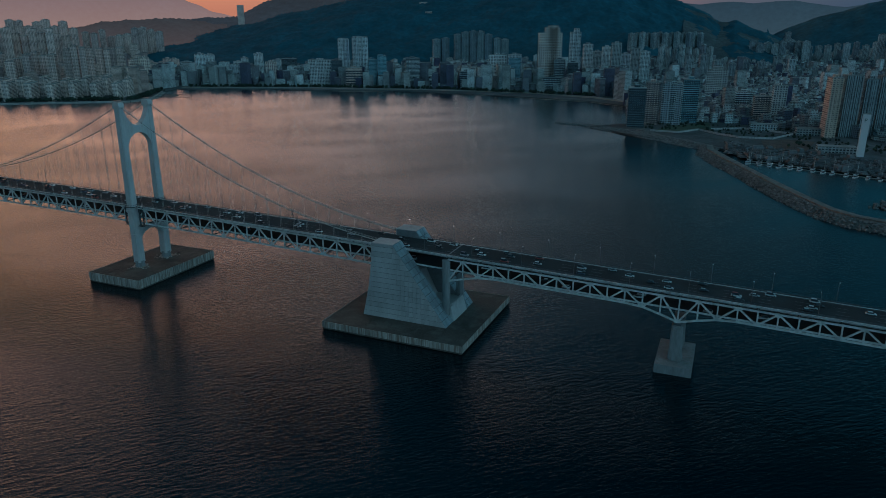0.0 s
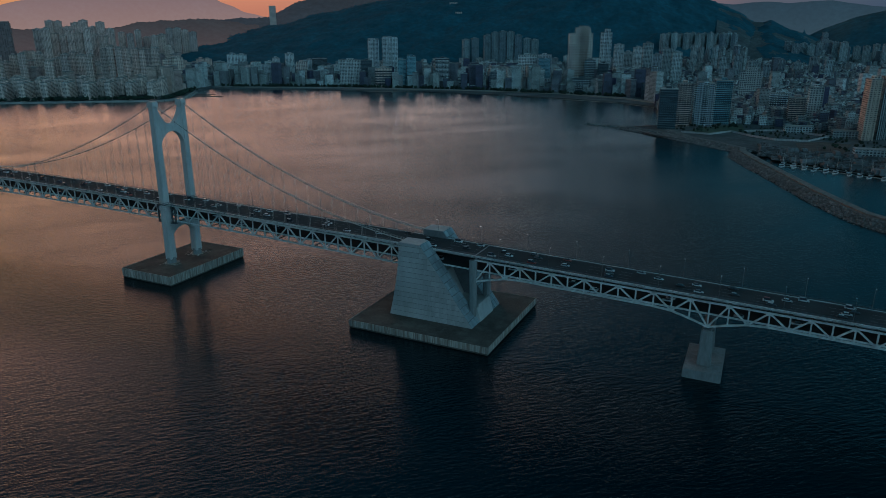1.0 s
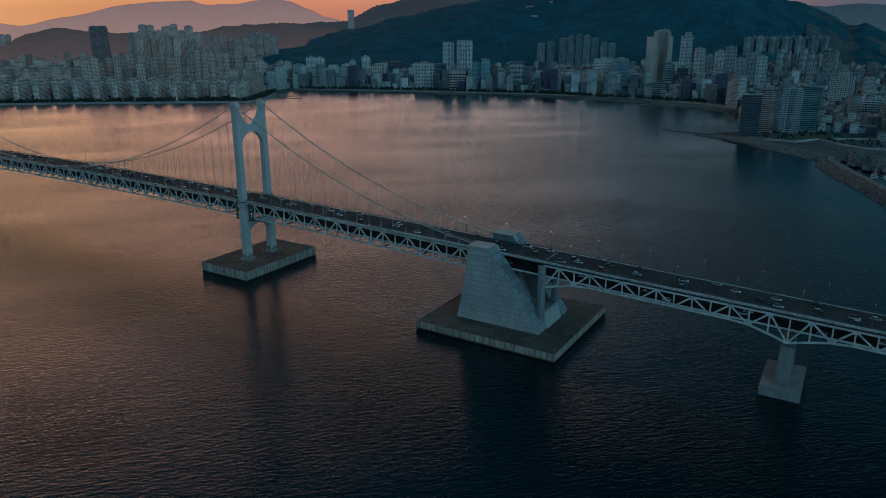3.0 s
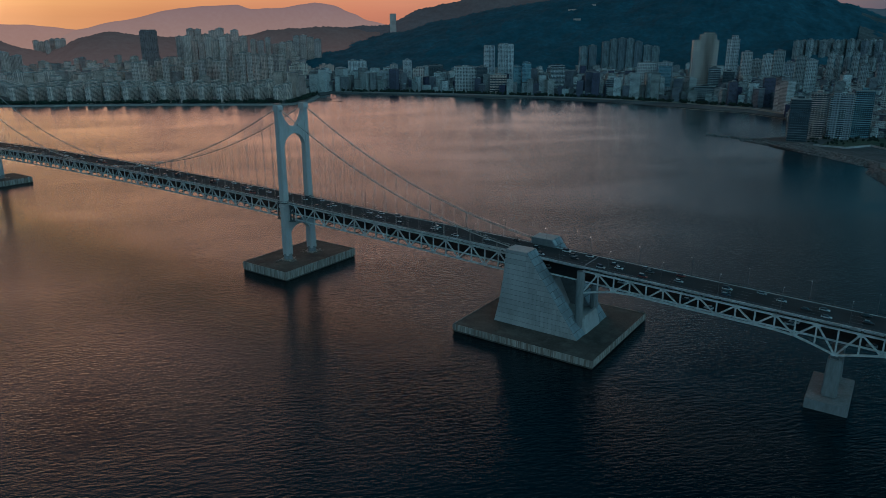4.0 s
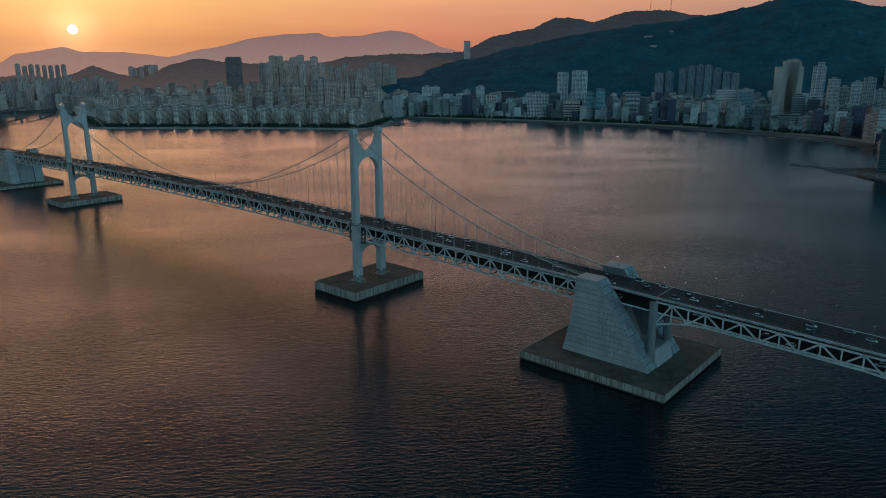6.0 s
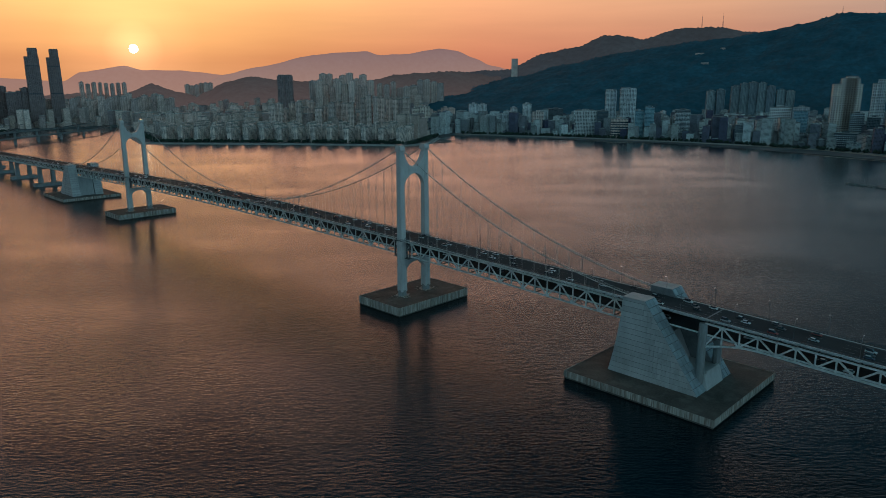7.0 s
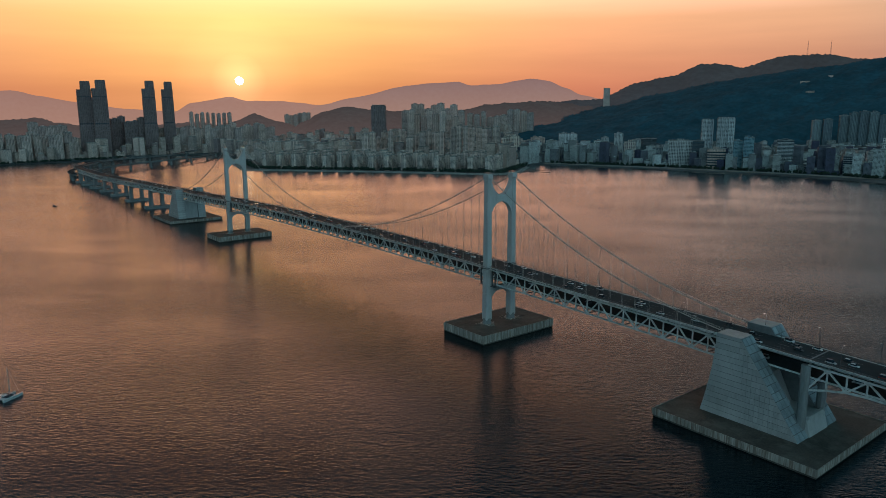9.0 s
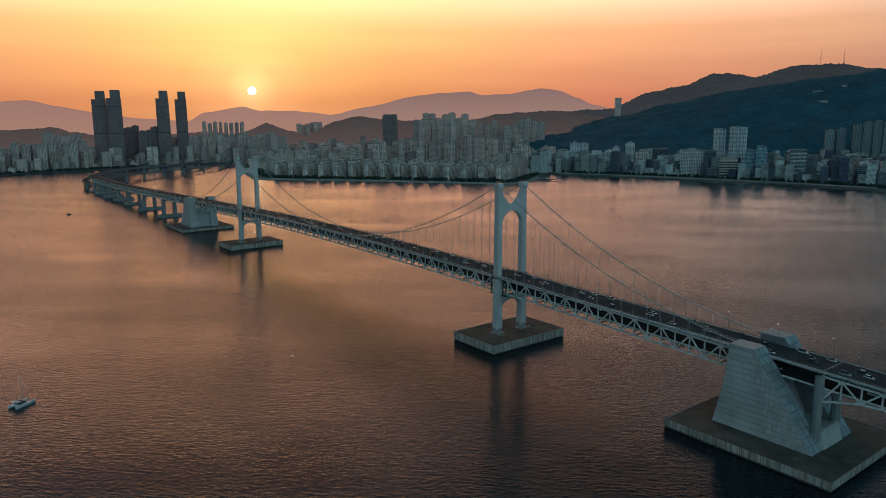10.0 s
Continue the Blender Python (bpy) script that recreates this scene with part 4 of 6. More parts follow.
def build_roadway():
    xs = [X_FAR + (X_END - X_FAR) * k / 180 for k in range(181)]
    r = root("roadway", label="long dark asphalt bridge roadway on two decks with pale kerb beams", category="roadway", kind="structure")
    b = Build()
    strip_along(b, xs, -10.4, 10.4, -1.75, -1.2, road_z)
    part("upper_deck", b, ASPHALT, r, weld=True)
    b = Build()
    strip_along(b, xs, -9.4, 9.4, -9.6, -9.1)
    part("lower_deck", b, ASPHALT, r, weld=True)
    for s in (-1, 1):
        b = Build()
        ya, yb = sorted((s * 10.42, s * 10.9))
        strip_along(b, xs, ya, yb, -1.3, -0.98, road_z)
        part("kerb_beam", b, TRUSS_STEEL, r, "grey edge beam", weld=True)
        b = Build()
        ya, yb = sorted((s * 10.55, s * 10.75))
        strip_along(b, xs, ya, yb, -0.12, 0.0, road_z)
        strip_along(b, xs, ya, yb, -0.5, -0.4, road_z)
        for k in range(int((X_END - X_FAR) / 3.0)):
            x = X_FAR + k * 3.0
            z = road_z(x)
            b.box(x - 0.08, x + 0.08, ya, yb, z - 0.8, z)
        part("railing", b, DARK_STEEL, r, "dark steel railing")
        # outer fascia under the deck edge, on short brackets over the top chord
        b = Build()
        ya, yb = sorted((s * 10.5, s * 10.7))
        strip_along(b, [x for x in xs if x > 60], ya, yb, -2.05, -1.5, road_z)
        part("fascia", b, TRUSS_STEEL, r, weld=True)
        # outer service walkway carried on the outriggers
        b = Build()
        inner = [x for x in xs if -690 < x < 190]
        ya, yb = sorted((s * 11.5, s * 12.3))
        strip_along(b, inner, ya, yb, -2.25, -2.0)
        ya, yb = sorted((s * 12.3, s * 12.4))
        strip_along(b, inner, ya, yb, -1.1, -0.95)
        for x in inner:
            b.box(x - 0.07, x + 0.07, ya, yb, rail_z(x) - 2.1, rail_z(x) - 0.96)
        part("service_walkway", b, TRUSS_STEEL, r)
        b = Build()
        ya, yb = sorted((s * 9.45, s * 9.75))
        strip_along(b, xs, ya, yb, -9.2, -8.3)
        part("lower_barrier", b, TRUSS_STEEL, r, weld=True)
        b = Build()
        strip_along(b, xs, s * 9.3 - 0.09, s * 9.3 + 0.09, -1.196, -1.19, road_z)
        part("edge_line", b, LINE_PAINT, r, "white edge line")
    b = Build()
    for k in range(int((X_END - X_FAR) / 16)):
        x = X_FAR + 16 * k
        for y in (-4.4, 0.0, 4.4):
            strip_along(b, [x, x + 6], y - 0.08, y + 0.08, -1.196, -1.19, road_z)
    part("lane_dashes", b, LINE_PAINT, r, "white lane dashes")


def cable_z(x):
    if -500 <= x <= 0:
        u = (x + 250) / 250
        return 51.0 + 64.0 * u * u
    t = (x if x > 0 else -500 - x) / 190.0
    return 115.0 + (46.5 - 115.0) * t - 4 * 11.5 * t * (1 - t)


def build_cables():
    hang = unit_beam("hanger_rope", CABLE)
    for s in (-1, 1):
        c = root("main_cable", 0, 0, 0, label="thick pale main suspension cable with clamps and hanger ropes", category="suspension cable", group="main cables")
        y = s * LEG_Y
        b = Build()
        xs = [-692 + k * 4 for k in range(0, 222)]
        b.tube([(x, y, cable_z(x)) for x in xs if -690 <= x <= 190], 0.29, 8)
        part("cable", b, CABLE, c, smooth=True)
        b = Build()
        for dy in (-0.55, 0.55):
            b.tube([(x, y + dy, cable_z(x) + 1.1) for x in xs if -690 <= x <= 190], 0.06, 4)
        part("hand_ropes", b, CABLE, c)
        xs_h = [9.0 + 9.25 * k for k in range(0, 20)] + [-9.0 - 9.25 * k for k in range(0, 53)] + [-509.0 - 9.25 * k for k in range(0, 20)]
        b0 = Build()
        b0.box(-0.45, 0.45, -0.36, 0.36, -0.44, 0.42, bottom=True)
        clamp = b0.mesh("cable_clamp", CLAMP, bevel=0.12)
        for x in xs_h:
            z = cable_z(x)
            if not -690 < x < 186:
                continue
            slope = math.atan2(cable_z(x + 0.5) - cable_z(x - 0.5), 1.0)
            ob = new("cable_clamp", clamp)
            ob.parent = c
            ob.matrix_local = Matrix.Translation((x, y, z)) @ Matrix.Rotation(-slope, 4, "Y")
            foot = rail_z(x) - 2.2
            if z > foot + 1.5:
                for dx in ((-0.45, 0.45) if x > -260 else (0.0,)):
                    beam("hanger", hang, c, (x + dx, y, foot), (x + dx, y, z - 0.4), 0.075)


def build_pier(x, hx, y0, y1, z_top, cap_w, label, skew=0.0, twin=True):
    p = root("bridge_pier", x, 0, 0, skew, label=label, category="bridge pier", group="approach piers")
    b = Build()
    b.box(-hx, hx, y0, y1, -3, 4.6, bottom=True)
    part("footing", b, PIER_CONCRETE, p, bevel=0.25)
    for s in (-1, 1):
        b = Build()
        yc = s * 9.2
        b.hexa([(-3.3, yc - 3.4, 4.5), (3.3, yc - 3.4, 4.5), (3.3, yc + 3.4, 4.5), (-3.3, yc + 3.4, 4.5), (-2.7, yc - 2.6, z_top), (2.7, yc - 2.6, z_top), (2.7, yc + 2.6, z_top), (-2.7, yc + 2.6, z_top)])
        part("column", b, PIER_CONCRETE, p, bevel=0.7)
        b = Build()
        b.box(-1.6, 1.6, s * 10.1 - 1.4, s * 10.1 + 1.4, z_top, z_top + 0.9, bottom=True)
        part("bearing", b, DARK_STEEL, p)
    b = Build()
    b.box(-2.2, 2.2, -6.5, 6.5, z_top - 3.4, z_top - 0.4, bottom=True)
    part("cross_beam", b, PIER_CONCRETE, p, bevel=0.2)
    return p


def build_bridge():
    tower = build_tower()
    copy_thing(tower, pose(-500, 0, 0))
    plat = slab_with_sides("tower_platform", 22.2, 35.1, 6.4, "dark concrete tower platform with streaked pale sides", "platforms")
    copy_thing(plat, pose(-500, 0, 0))
    anchor = build_anchorage()
    copy_thing(anchor, pose(-500, 0, 0, 0, 0, 180))
    plat = slab_with_sides("anchorage_platform", 42.5, 38.9, 4.4, "broad dark concrete anchorage platform with rust-streaked sides", "platforms")
    plat.matrix_world = pose(205.7, 0, 0)
    copy_thing(plat, pose(-705.7, 0, 0))
    susp = [9.0 + 9.25 * k for k in range(-75, 20)]
    add_truss("stiffening_truss", susp, lambda x: 12.7, "pale steel stiffening truss carrying the suspended roadway", True)
    near = [228 + 8.68 * k for k in range(0, 44)]

    def haunch(x, first=349.7, span=121.5):
        u = abs((x - first + span / 2) % span - span / 2)
        return 9.8 + 5.5 * max(0, 1 - u / 22) ** 1.3
    add_truss("approach_truss", near, haunch, "pale steel approach truss with deepened haunches over the piers", True)
    far = [-728 - 11.9 * k for k in range(0, 61)][::-1]
    add_truss("approach_truss", far, lambda x: 9.8, "pale steel approach truss beyond the distant anchorage", True)
    build_roadway()
    build_cables()
    build_pier(349.7, 8.8, -18.4, 13.5, rail_z(349.7) - 16.4, 5, "concrete approach pier on a square footing in the sea", 1.0)
    build_pier(471.2, 8.8, -18.4, 13.5, rail_z(471.2) - 16.4, 5, "concrete approach pier on a square footing in the sea")
    build_pier(592.7, 8.8, -18.4, 13.5, rail_z(592.7) - 16.4, 5, "concrete approach pier on a square footing in the sea")
    for x in (-862, -988, -1098, -1192, -1280, -1362, -1432):
        build_pier(x, 7.0, -20, 20, rail_z(x) - 10.9, 5, "twin-column concrete pier of the distant approach")


build_bridge()


# ---------------------------------------------------------------- city
def ridge_el(ridge, az):
    for (a, ea), (z, ez) in zip(ridge, ridge[1:]):
        if z <= az <= a:
            t = (az - z) / max(a - z, 1e-6)
            return ez + (ea - ez) * (t * 0.5 + smooth_step(t) * 0.5)
    return None


def ground_at(az, d):
    """Height of the built-up ground, on the plain, the slope and the feet of the hills."""
    g = 2.4
    if az < 5:
        g = max(g, 2.4 + 0.017 * max(0, d - 1900) * smooth_step((5 - az) / 4))
    for ridge, foot, crest in ((FRONT, 2350, 3500), (MIDDLE, 2900, 3600), (LEFT_HILL, 3200, 3700), (RIGHT_HILL, 3500, 4100), (BEHIND, 3600, 4300)):
        el = ridge_el(ridge, az)
        if el is not None and foot < d < crest:
            t = (d - foot) / (crest - foot)
            top = EYE.z + crest * math.tan(radians(el))
            g = max(g, 2.2 + (top - 2.2) * (smooth_step(t) * 0.45 + t ** 1.3 * 0.55))
    return g


def build_slope():
    b = Build()
    rows = [1880 + 160 * k for k in range(18)]
    cols = [5.2 - 0.8 * k for k in range(26)]
    for az in cols:
        for d in rows:
            p = polar(az, d)
            b.v.append((p.x, p.y, max(ground_at(az, d) if d < 3500 else 2.4 + 0.017 * (d - 1900) * smooth_step((5 - az) / 4), 0) + 0.2 - (0.5 if d == rows[0] else 0)))
    n = len(rows)
    for c in range(len(cols) - 1):
        for r in range(n - 1):
            i = c * n + r
            b.f.append((i, i + 1, i + n + 1, i + n))
            b.uv.append([(0, -1)] * 4)
    solo("rising_ground", b, LAND, "gently rising built-up ground of the dense city", "ground", "structure")


CELL = {}
RING_MESH = {}


def claim(x, y, r):
    """Keeps buildings apart: false where another one stands already."""
    k = (int(x // 60), int(y // 60))
    for i in (-1, 0, 1):
        for j in (-1, 0, 1):
            for (a, c, q) in CELL.get((k[0] + i, k[1] + j), ()):
                if (a - x) ** 2 + (c - y) ** 2 < (r + q) ** 2:
                    return False
    CELL.setdefault(k, []).append((x, y, r))
    return True


def storey_ring(name, w, d, out, z0, z1, mat):
    key = (round(w, 1), round(d, 1), out, round(z1 - z0, 2), mat.name)
    if key not in RING_MESH:
        b = Build()
        b.box(-w / 2 - out, w / 2 + out, -d / 2 - out, d / 2 + out, 0, z1 - z0, bottom=True)
        RING_MESH[key] = b.mesh(name, mat)
    return RING_MESH[key]


def upright(name, w, d, h, mat):
    key = (name, round(w, 1), round(d, 1), round(h, 1), mat.name)
    if key not in RING_MESH:
        b = Build()
        b.box(-w / 2, w / 2, -d / 2, d / 2, 0, h, bottom=True)
        RING_MESH[key] = b.mesh(name, mat)
    return RING_MESH[key]


def block(name, label, az, dist, w, d, top, wall, turn=0.0, bands=0.0, fins=0, steps=(), crown=True, group="", z0=None, band_mat=None, category="building"):
    """One building: its front is turned to the camera; top is its height above the sea; turn in degrees from square-on.
    """
    z0 = ground_at(az, dist) - 0.4 if z0 is None else z0
    p = polar(az, dist + d / 2)
    t = root(name, p.x, p.y, z0, az + turn, label=label, category=category, group=group)
    claim(p.x, p.y, max(w, d) * 0.5)
    h = top - z0
    b = Build()
    b.box(-w / 2, w / 2, -d / 2, d / 2, 0, h, top=False)
    part("wall", b, wall, t)
    b = Build()
    b.box(-w / 2 - 0.3, w / 2 + 0.3, -d / 2 - 0.3, d / 2 + 0.3, h - 0.2, h + 0.9, bottom=True)
    part("roof", b, ROOF, t, bevel=0.15)
    for fx, fw, extra in steps:      # lower or higher wings: centre and width as shares of w, and height
        b = Build()
        b.box(fx * w - fw * w / 2, fx * w + fw * w / 2, -d / 2 - 1.2, d / 2 - 1.0, 0, h + extra, top=False)
        wing = part("wing", b, wall, t)
        b = Build()
        b.box(fx * w - fw * w / 2 - 0.2, fx * w + fw * w / 2 + 0.2, -d / 2 - 1.4, d / 2 - 0.8, h + extra - 0.2, h + extra + 0.9, bottom=True)
        part("wing_roof", b, ROOF, wing)
    if crown:
        b = Build()
        b.box(-w * 0.18, w * 0.16, -d * 0.22, d * 0.25, h + 0.8, h + 4.6)
        part("stair_head", b, wall, t)
        b = Build()
        b.box(w * 0.22, w * 0.34, -d * 0.15, d * 0.15, h + 0.8, h + 3.0)
        part("plant_room", b, ROOF, t)
    if bands:
        me = storey_ring("window_band", w, d, 0.18, 0, bands * 0.48, band_mat or GLASS)
        for k in range(1, int(h / bands)):
            ob = new("window_band", me)
            ob.parent = t
            ob.location = (0, 0, k * bands + bands * 0.2)
    if fins:
        me = upright("facade_fin", 0.7, 0.9, h, wall)
        for k in range(fins + 1):
            ob = new("facade_fin", me)
            ob.parent = t
            ob.location = (-w / 2 + w * k / fins, -d / 2 - 0.3, 0)
    return t


def build_beachfront():
    g = "beachfront towers"
    # pair of apartment towers
    for az, w, top in ((31.35, 30, 133), (30.05, 44, 138)):
        block("apartment_tower", "tall pale apartment tower with stepped roofline", az, 2110, w, 20, top - 1.5, FAC_WHITE, 8, fins=3, steps=((-0.3, 0.3, 4), (0.32, 0.3, 3)), group=g)
    block("office_building", "pale office block with a square window grid", 33.2, 2085, 62, 28, 76, FAC_GRID, 0, fins=3, group=g)
    block("hotel", "dark glass hotel block", 31.9, 2075, 31, 26, 76, FAC_DARK, -4, bands=3.6, group=g)
    block("civic_building", "broad grey civic block on a podium", 30.6, 2035, 46, 30, 56, FAC_GREY, 3, bands=7.0, group=g)
    block("apartment_tower", "blue-grey glazed apartment tower", 29.1, 2050, 22, 20, 78, FAC_BLUE, 5, fins=2, group=g)
    block("apartment_tower", "pale blue glazed apartment tower", 28.35, 2035, 25, 20, 88, FAC_BLUE, 0, fins=2, steps=((-0.3, 0.3, 3),), group=g)
    block("hotel", "dark banded hotel block", 25.9, 2025, 38, 26, 82, FAC_DARK, 6, bands=3.5, group=g, band_mat=FAC_WHITE)
    block("hotel", "small white banded hotel", 24.3, 1995, 21, 16, 37, FAC_BAND, 0, bands=4.0, group=g)
    block("hotel", "white banded seaside hotel", 21.6, 1965, 32, 18, 49, FAC_WHITE, -3, bands=5.2, group=g)
    block("office_building", "pale gridded hotel slab", 19.1, 2010, 50, 26, 92, FAC_GRID, 0, fins=2, group=g)
    t = block("office_building", "pale building framing a large blue glass front", 17.75, 1985, 38, 24, 93, FAC_WHITE, 0, group=g)
    h = 93 - 2.0
    b = Build()
    b.box(-16, 16, -13.0, -12.05, 30, h - 8, bottom=True)
    part("glass_front", b, FAC_BLUE, t, "large blue glass front")
    block("apartment_tower", "stepped tan high-rise with a flat crown", 15.05, 1960, 62, 30, 150, FAC_TAN, 6, fins=2, steps=((0.08, 0.62, 14), (0.12, 0.38, 19), (-0.36, 0.28, -28)), group=g)
    block("apartment_tower", "pale high-rise with a stepped crown", 13.1, 2020, 29, 24, 152, FAC_WHITE, 4, fins=2, steps=((0.1, 0.5, 9),), group=g)
    block("hotel", "dark and white banded hotel tower", 14.2, 1950, 30, 22, 82, FAC_DARK, 0, bands=4.4, band_mat=FAC_WHITE, group=g)
    block("hotel", "white banded hotel podium", 14.75, 1905, 50, 22, 38, FAC_DARK, 0, bands=4.8, band_mat=FAC_WHITE, group=g)
    block("office_building", "dark glass office tower", 13.2, 1925, 26, 22, 75, FAC_DARK, 5, fins=3, group=g)
    # towards the cove
    for az, dist, w, top, wall in ((42.2, 2320, 30, 88, FAC_WHITE), (41.5, 2330, 28, 86, FAC_WHITE), (41.0, 2200, 40, 55, FAC_COOL), (39.5, 2190, 46, 62, FAC_WHITE), (38.95, 2240, 20, 78, FAC_WHITE),
                                   (37.9, 2290, 26, 89, FAC_WHITE), (37.0, 2190, 32, 68, FAC_TAN), (35.6, 2260, 44, 74, FAC_DARK), (34.9, 2150, 30, 52, FAC_COOL), (43.6, 2300, 34, 50, FAC_COOL), (36.4, 2420, 40, 64, FAC_COOL)):
        block("apartment_block", "mid-rise apartment block behind the beach", az, dist, w, 20, top, wall, 6, fins=3, group="beach apartment blocks")
    # dark tower clusters on the slope
    for k, (az, top) in enumerate(((24.0, 134), (23.3, 138), (22.3, 150), (21.7, 158), (21.1, 162), (20.5, 160), (19.9, 150), (19.2, 138), (18.6, 134))):
        block("apartment_tower", "dusky apartment tower below the wooded hill", az, 2560, 25, 20, top - 9, FAC_SLATE, 12, fins=2, group="hillside towers")
    for k in range(7):
        block("apartment_tower", "pale high-rise behind the beach district", 12.1 - k * 0.72, 2130 + 60 * (k % 3), 26, 20, (118, 96, 108, 122, 90, 104, 98)[k], (FAC_WHITE, FAC_COOL)[k % 2], 10, fins=2, group=g)
    # slab terraces on the hillside
    for k in range(13):
        block("apartment_slab", "pale slab apartment block stepping along the hillside", 8.9 - 0.42 * k, 2690 + 14 * k + 25 * (k % 2), 13, 40, 143 + 2 * (k % 3), FAC_COOL, -14, group="hillside slabs")
    for k in range(8):
        block("apartment_slab", "pale slab apartment block below the hillside", 6.6 - 0.5 * k, 2480 + 60 * (k % 3), 13, 30, 110 - 9 * (k % 3), FAC_COOL, -14, group="hillside slabs")


def build_point():
    g = "towers on the point"
    block("glass_tower", "dark blue glass tower on the rocky point", 8.1, 1215, 28, 26, 67, FAC_DARK, 4, bands=3.8, group=g)
    block("apartment_tower", "brown-grey apartment tower on the point", 6.95, 1262, 24, 22, 73, FAC_GREY, 0, bands=3.2, group=g)
    block("apartment_tower", "grey balconied apartment tower on the point", 5.5, 1275, 34, 24, 70, FAC_WHITE, 5, bands=3.2, steps=((-0.25, 0.3, 5), (0.3, 0.25, 3)), group=g)
    block("apartment_tower", "blue-grey apartment tower on the point", 4.2, 1310, 26, 24, 76, FAC_BLUE, 8, bands=3.2, group=g)
    block("hotel", "broad hotel with a square window grid", 2.4, 1770, 46, 26, 70, FAC_GRID, 0, fins=2, steps=((0.0, 0.5, 6),), group=g)
    block("hotel", "white banded building near the marina", 0.4, 1480, 30, 18, 44, FAC_WHITE, 6, bands=4.0, group=g)
    block("office_building", "slender white and black striped building", -2.0, 1420, 22, 20, 62, FAC_GRID, 10, fins=3, group=g)
    block("apartment_tower", "grey mid-rise near the marina", -0.9, 1330, 26, 18, 50, FAC_GREY, 10, bands=3.2, group=g)
    for k, (az, w, top) in enumerate(((-5.45, 15, 91), (-6.5, 22, 94), (-7.6, 17, 88), (-8.6, 22, 92), (-9.8, 24, 90))):
        block("apartment_tower", "tall ribbed apartment tower behind the marina", az, 1205 + 18 * k, w, 26, top, FAC_RIB if k else FAC_RIB_TAN, 18, fins=4, group="marina towers")
    t = block("sign_tower", "slender white sign tower by the marina", -7.75, 1040, 8.5, 7, 57, FAC_BAND, 6, crown=False, category="tower")
    for ob in t.children:
        if ob.name.startswith("wall"):
            ob.data.materials[0] = BOAT_WHITE
    font = bpy.data.curves.new("letter", "FONT")
    font.body, font.size, font.extrude = "P", 6.5, 0.1
    font.materials.append(SIGN_BLUE)
    ob = new("letter", font)
    ob.parent = t
    ob.matrix_local = pose(-2.2, -3.75, 45, 90, 0, 0)
    tagged(ob, "dark letter on the tower front")
    # long low marina buildings and site hoarding
    for az, dist, w, top in ((-6.2, 1052, 46, 11), (-1.2, 1240, 40, 13), (-4.4, 1215, 42, 13)):
        block("marina_hall", "low pale marina building with a flat roof", az, dist, w, 16, top, FAC_COOL, 12, crown=False, group="marina halls")
    b = Build()
    line = [(6.9, 1178), (4.8, 1168), (3.3, 1212), (2.0, 1174), (0.3, 1144), (-2.0, 1150), (-3.3, 1216), (-1.5, 1240), (0.3, 1252), (2.4, 1225)]
    for (a, da), (c, dc) in zip(line, line[1:]):
        p, q = polar(a, da), polar(c, dc)
        n = int((q - p).length / 4)
        for k in range(n):
            u, v = p.lerp(q, k / n), p.lerp(q, (k + 0.9) / n)
            b.hexa([(u.x, u.y, 2.3), (v.x, v.y, 2.3), (v.x + 0.2, v.y + 0.2, 2.3), (u.x + 0.2, u.y + 0.2, 2.3), (u.x, u.y, 5.4), (v.x, v.y, 5.4), (v.x + 0.2, v.y + 0.2, 5.4), (u.x + 0.2, u.y + 0.2, 5.4)])
    solo("site_hoarding", b, HOARDING, "white panel hoarding round the open site", "fence")


def build_lots():
    for name, mat, label, plan in (("grass_plot", GRASS, "vacant grassed plot inside the hoarding", ((6.8, 1187), (5.6, 1165), (2.3, 1228), (2.6, 1320), (5.3, 1252))),
                                   ("bare_plot", BARE_EARTH, "bare brown earth of a cleared building site", ((-1.5, 1068), (-4.3, 1046), (-4.8, 1150), (-3.0, 1160), (-1.2, 1130)))):
        b = Build()
        c = [polar(a, dd) for a, dd in plan]
        b.prism([(p.x, p.y, 2.3) for p in c], 0.32)
        solo(name, b, mat, label, "ground", "structure")
    for (ax, ay), (cx, cy) in (((-1010, 975), (-905, 1018)), ((-1045, 1026), (-965, 1059)), ((-985, 985), (-960, 1035))):
        b = Build()
        u = Vector((cx - ax, cy - ay, 0)).normalized()
        m = Matrix.Translation((ax, ay, 0)) @ Matrix.Rotation(math.atan2(u.y, u.x), 4, "Z")
        n = math.hypot(cx - ax, cy - ay)
        b.box(0, n, -2.2, 2.2, -0.5, 1.3, m)
        for k in range(int(n / 12)):
            b.box(k * 12 + 5, k * 12 + 5.6, -2.6, -2.2, -1.0, 2.2, m)
        solo("jetty", b, ROCK_BED, "thin dark concrete jetty in the cove", "jetty", group="cove jetties")


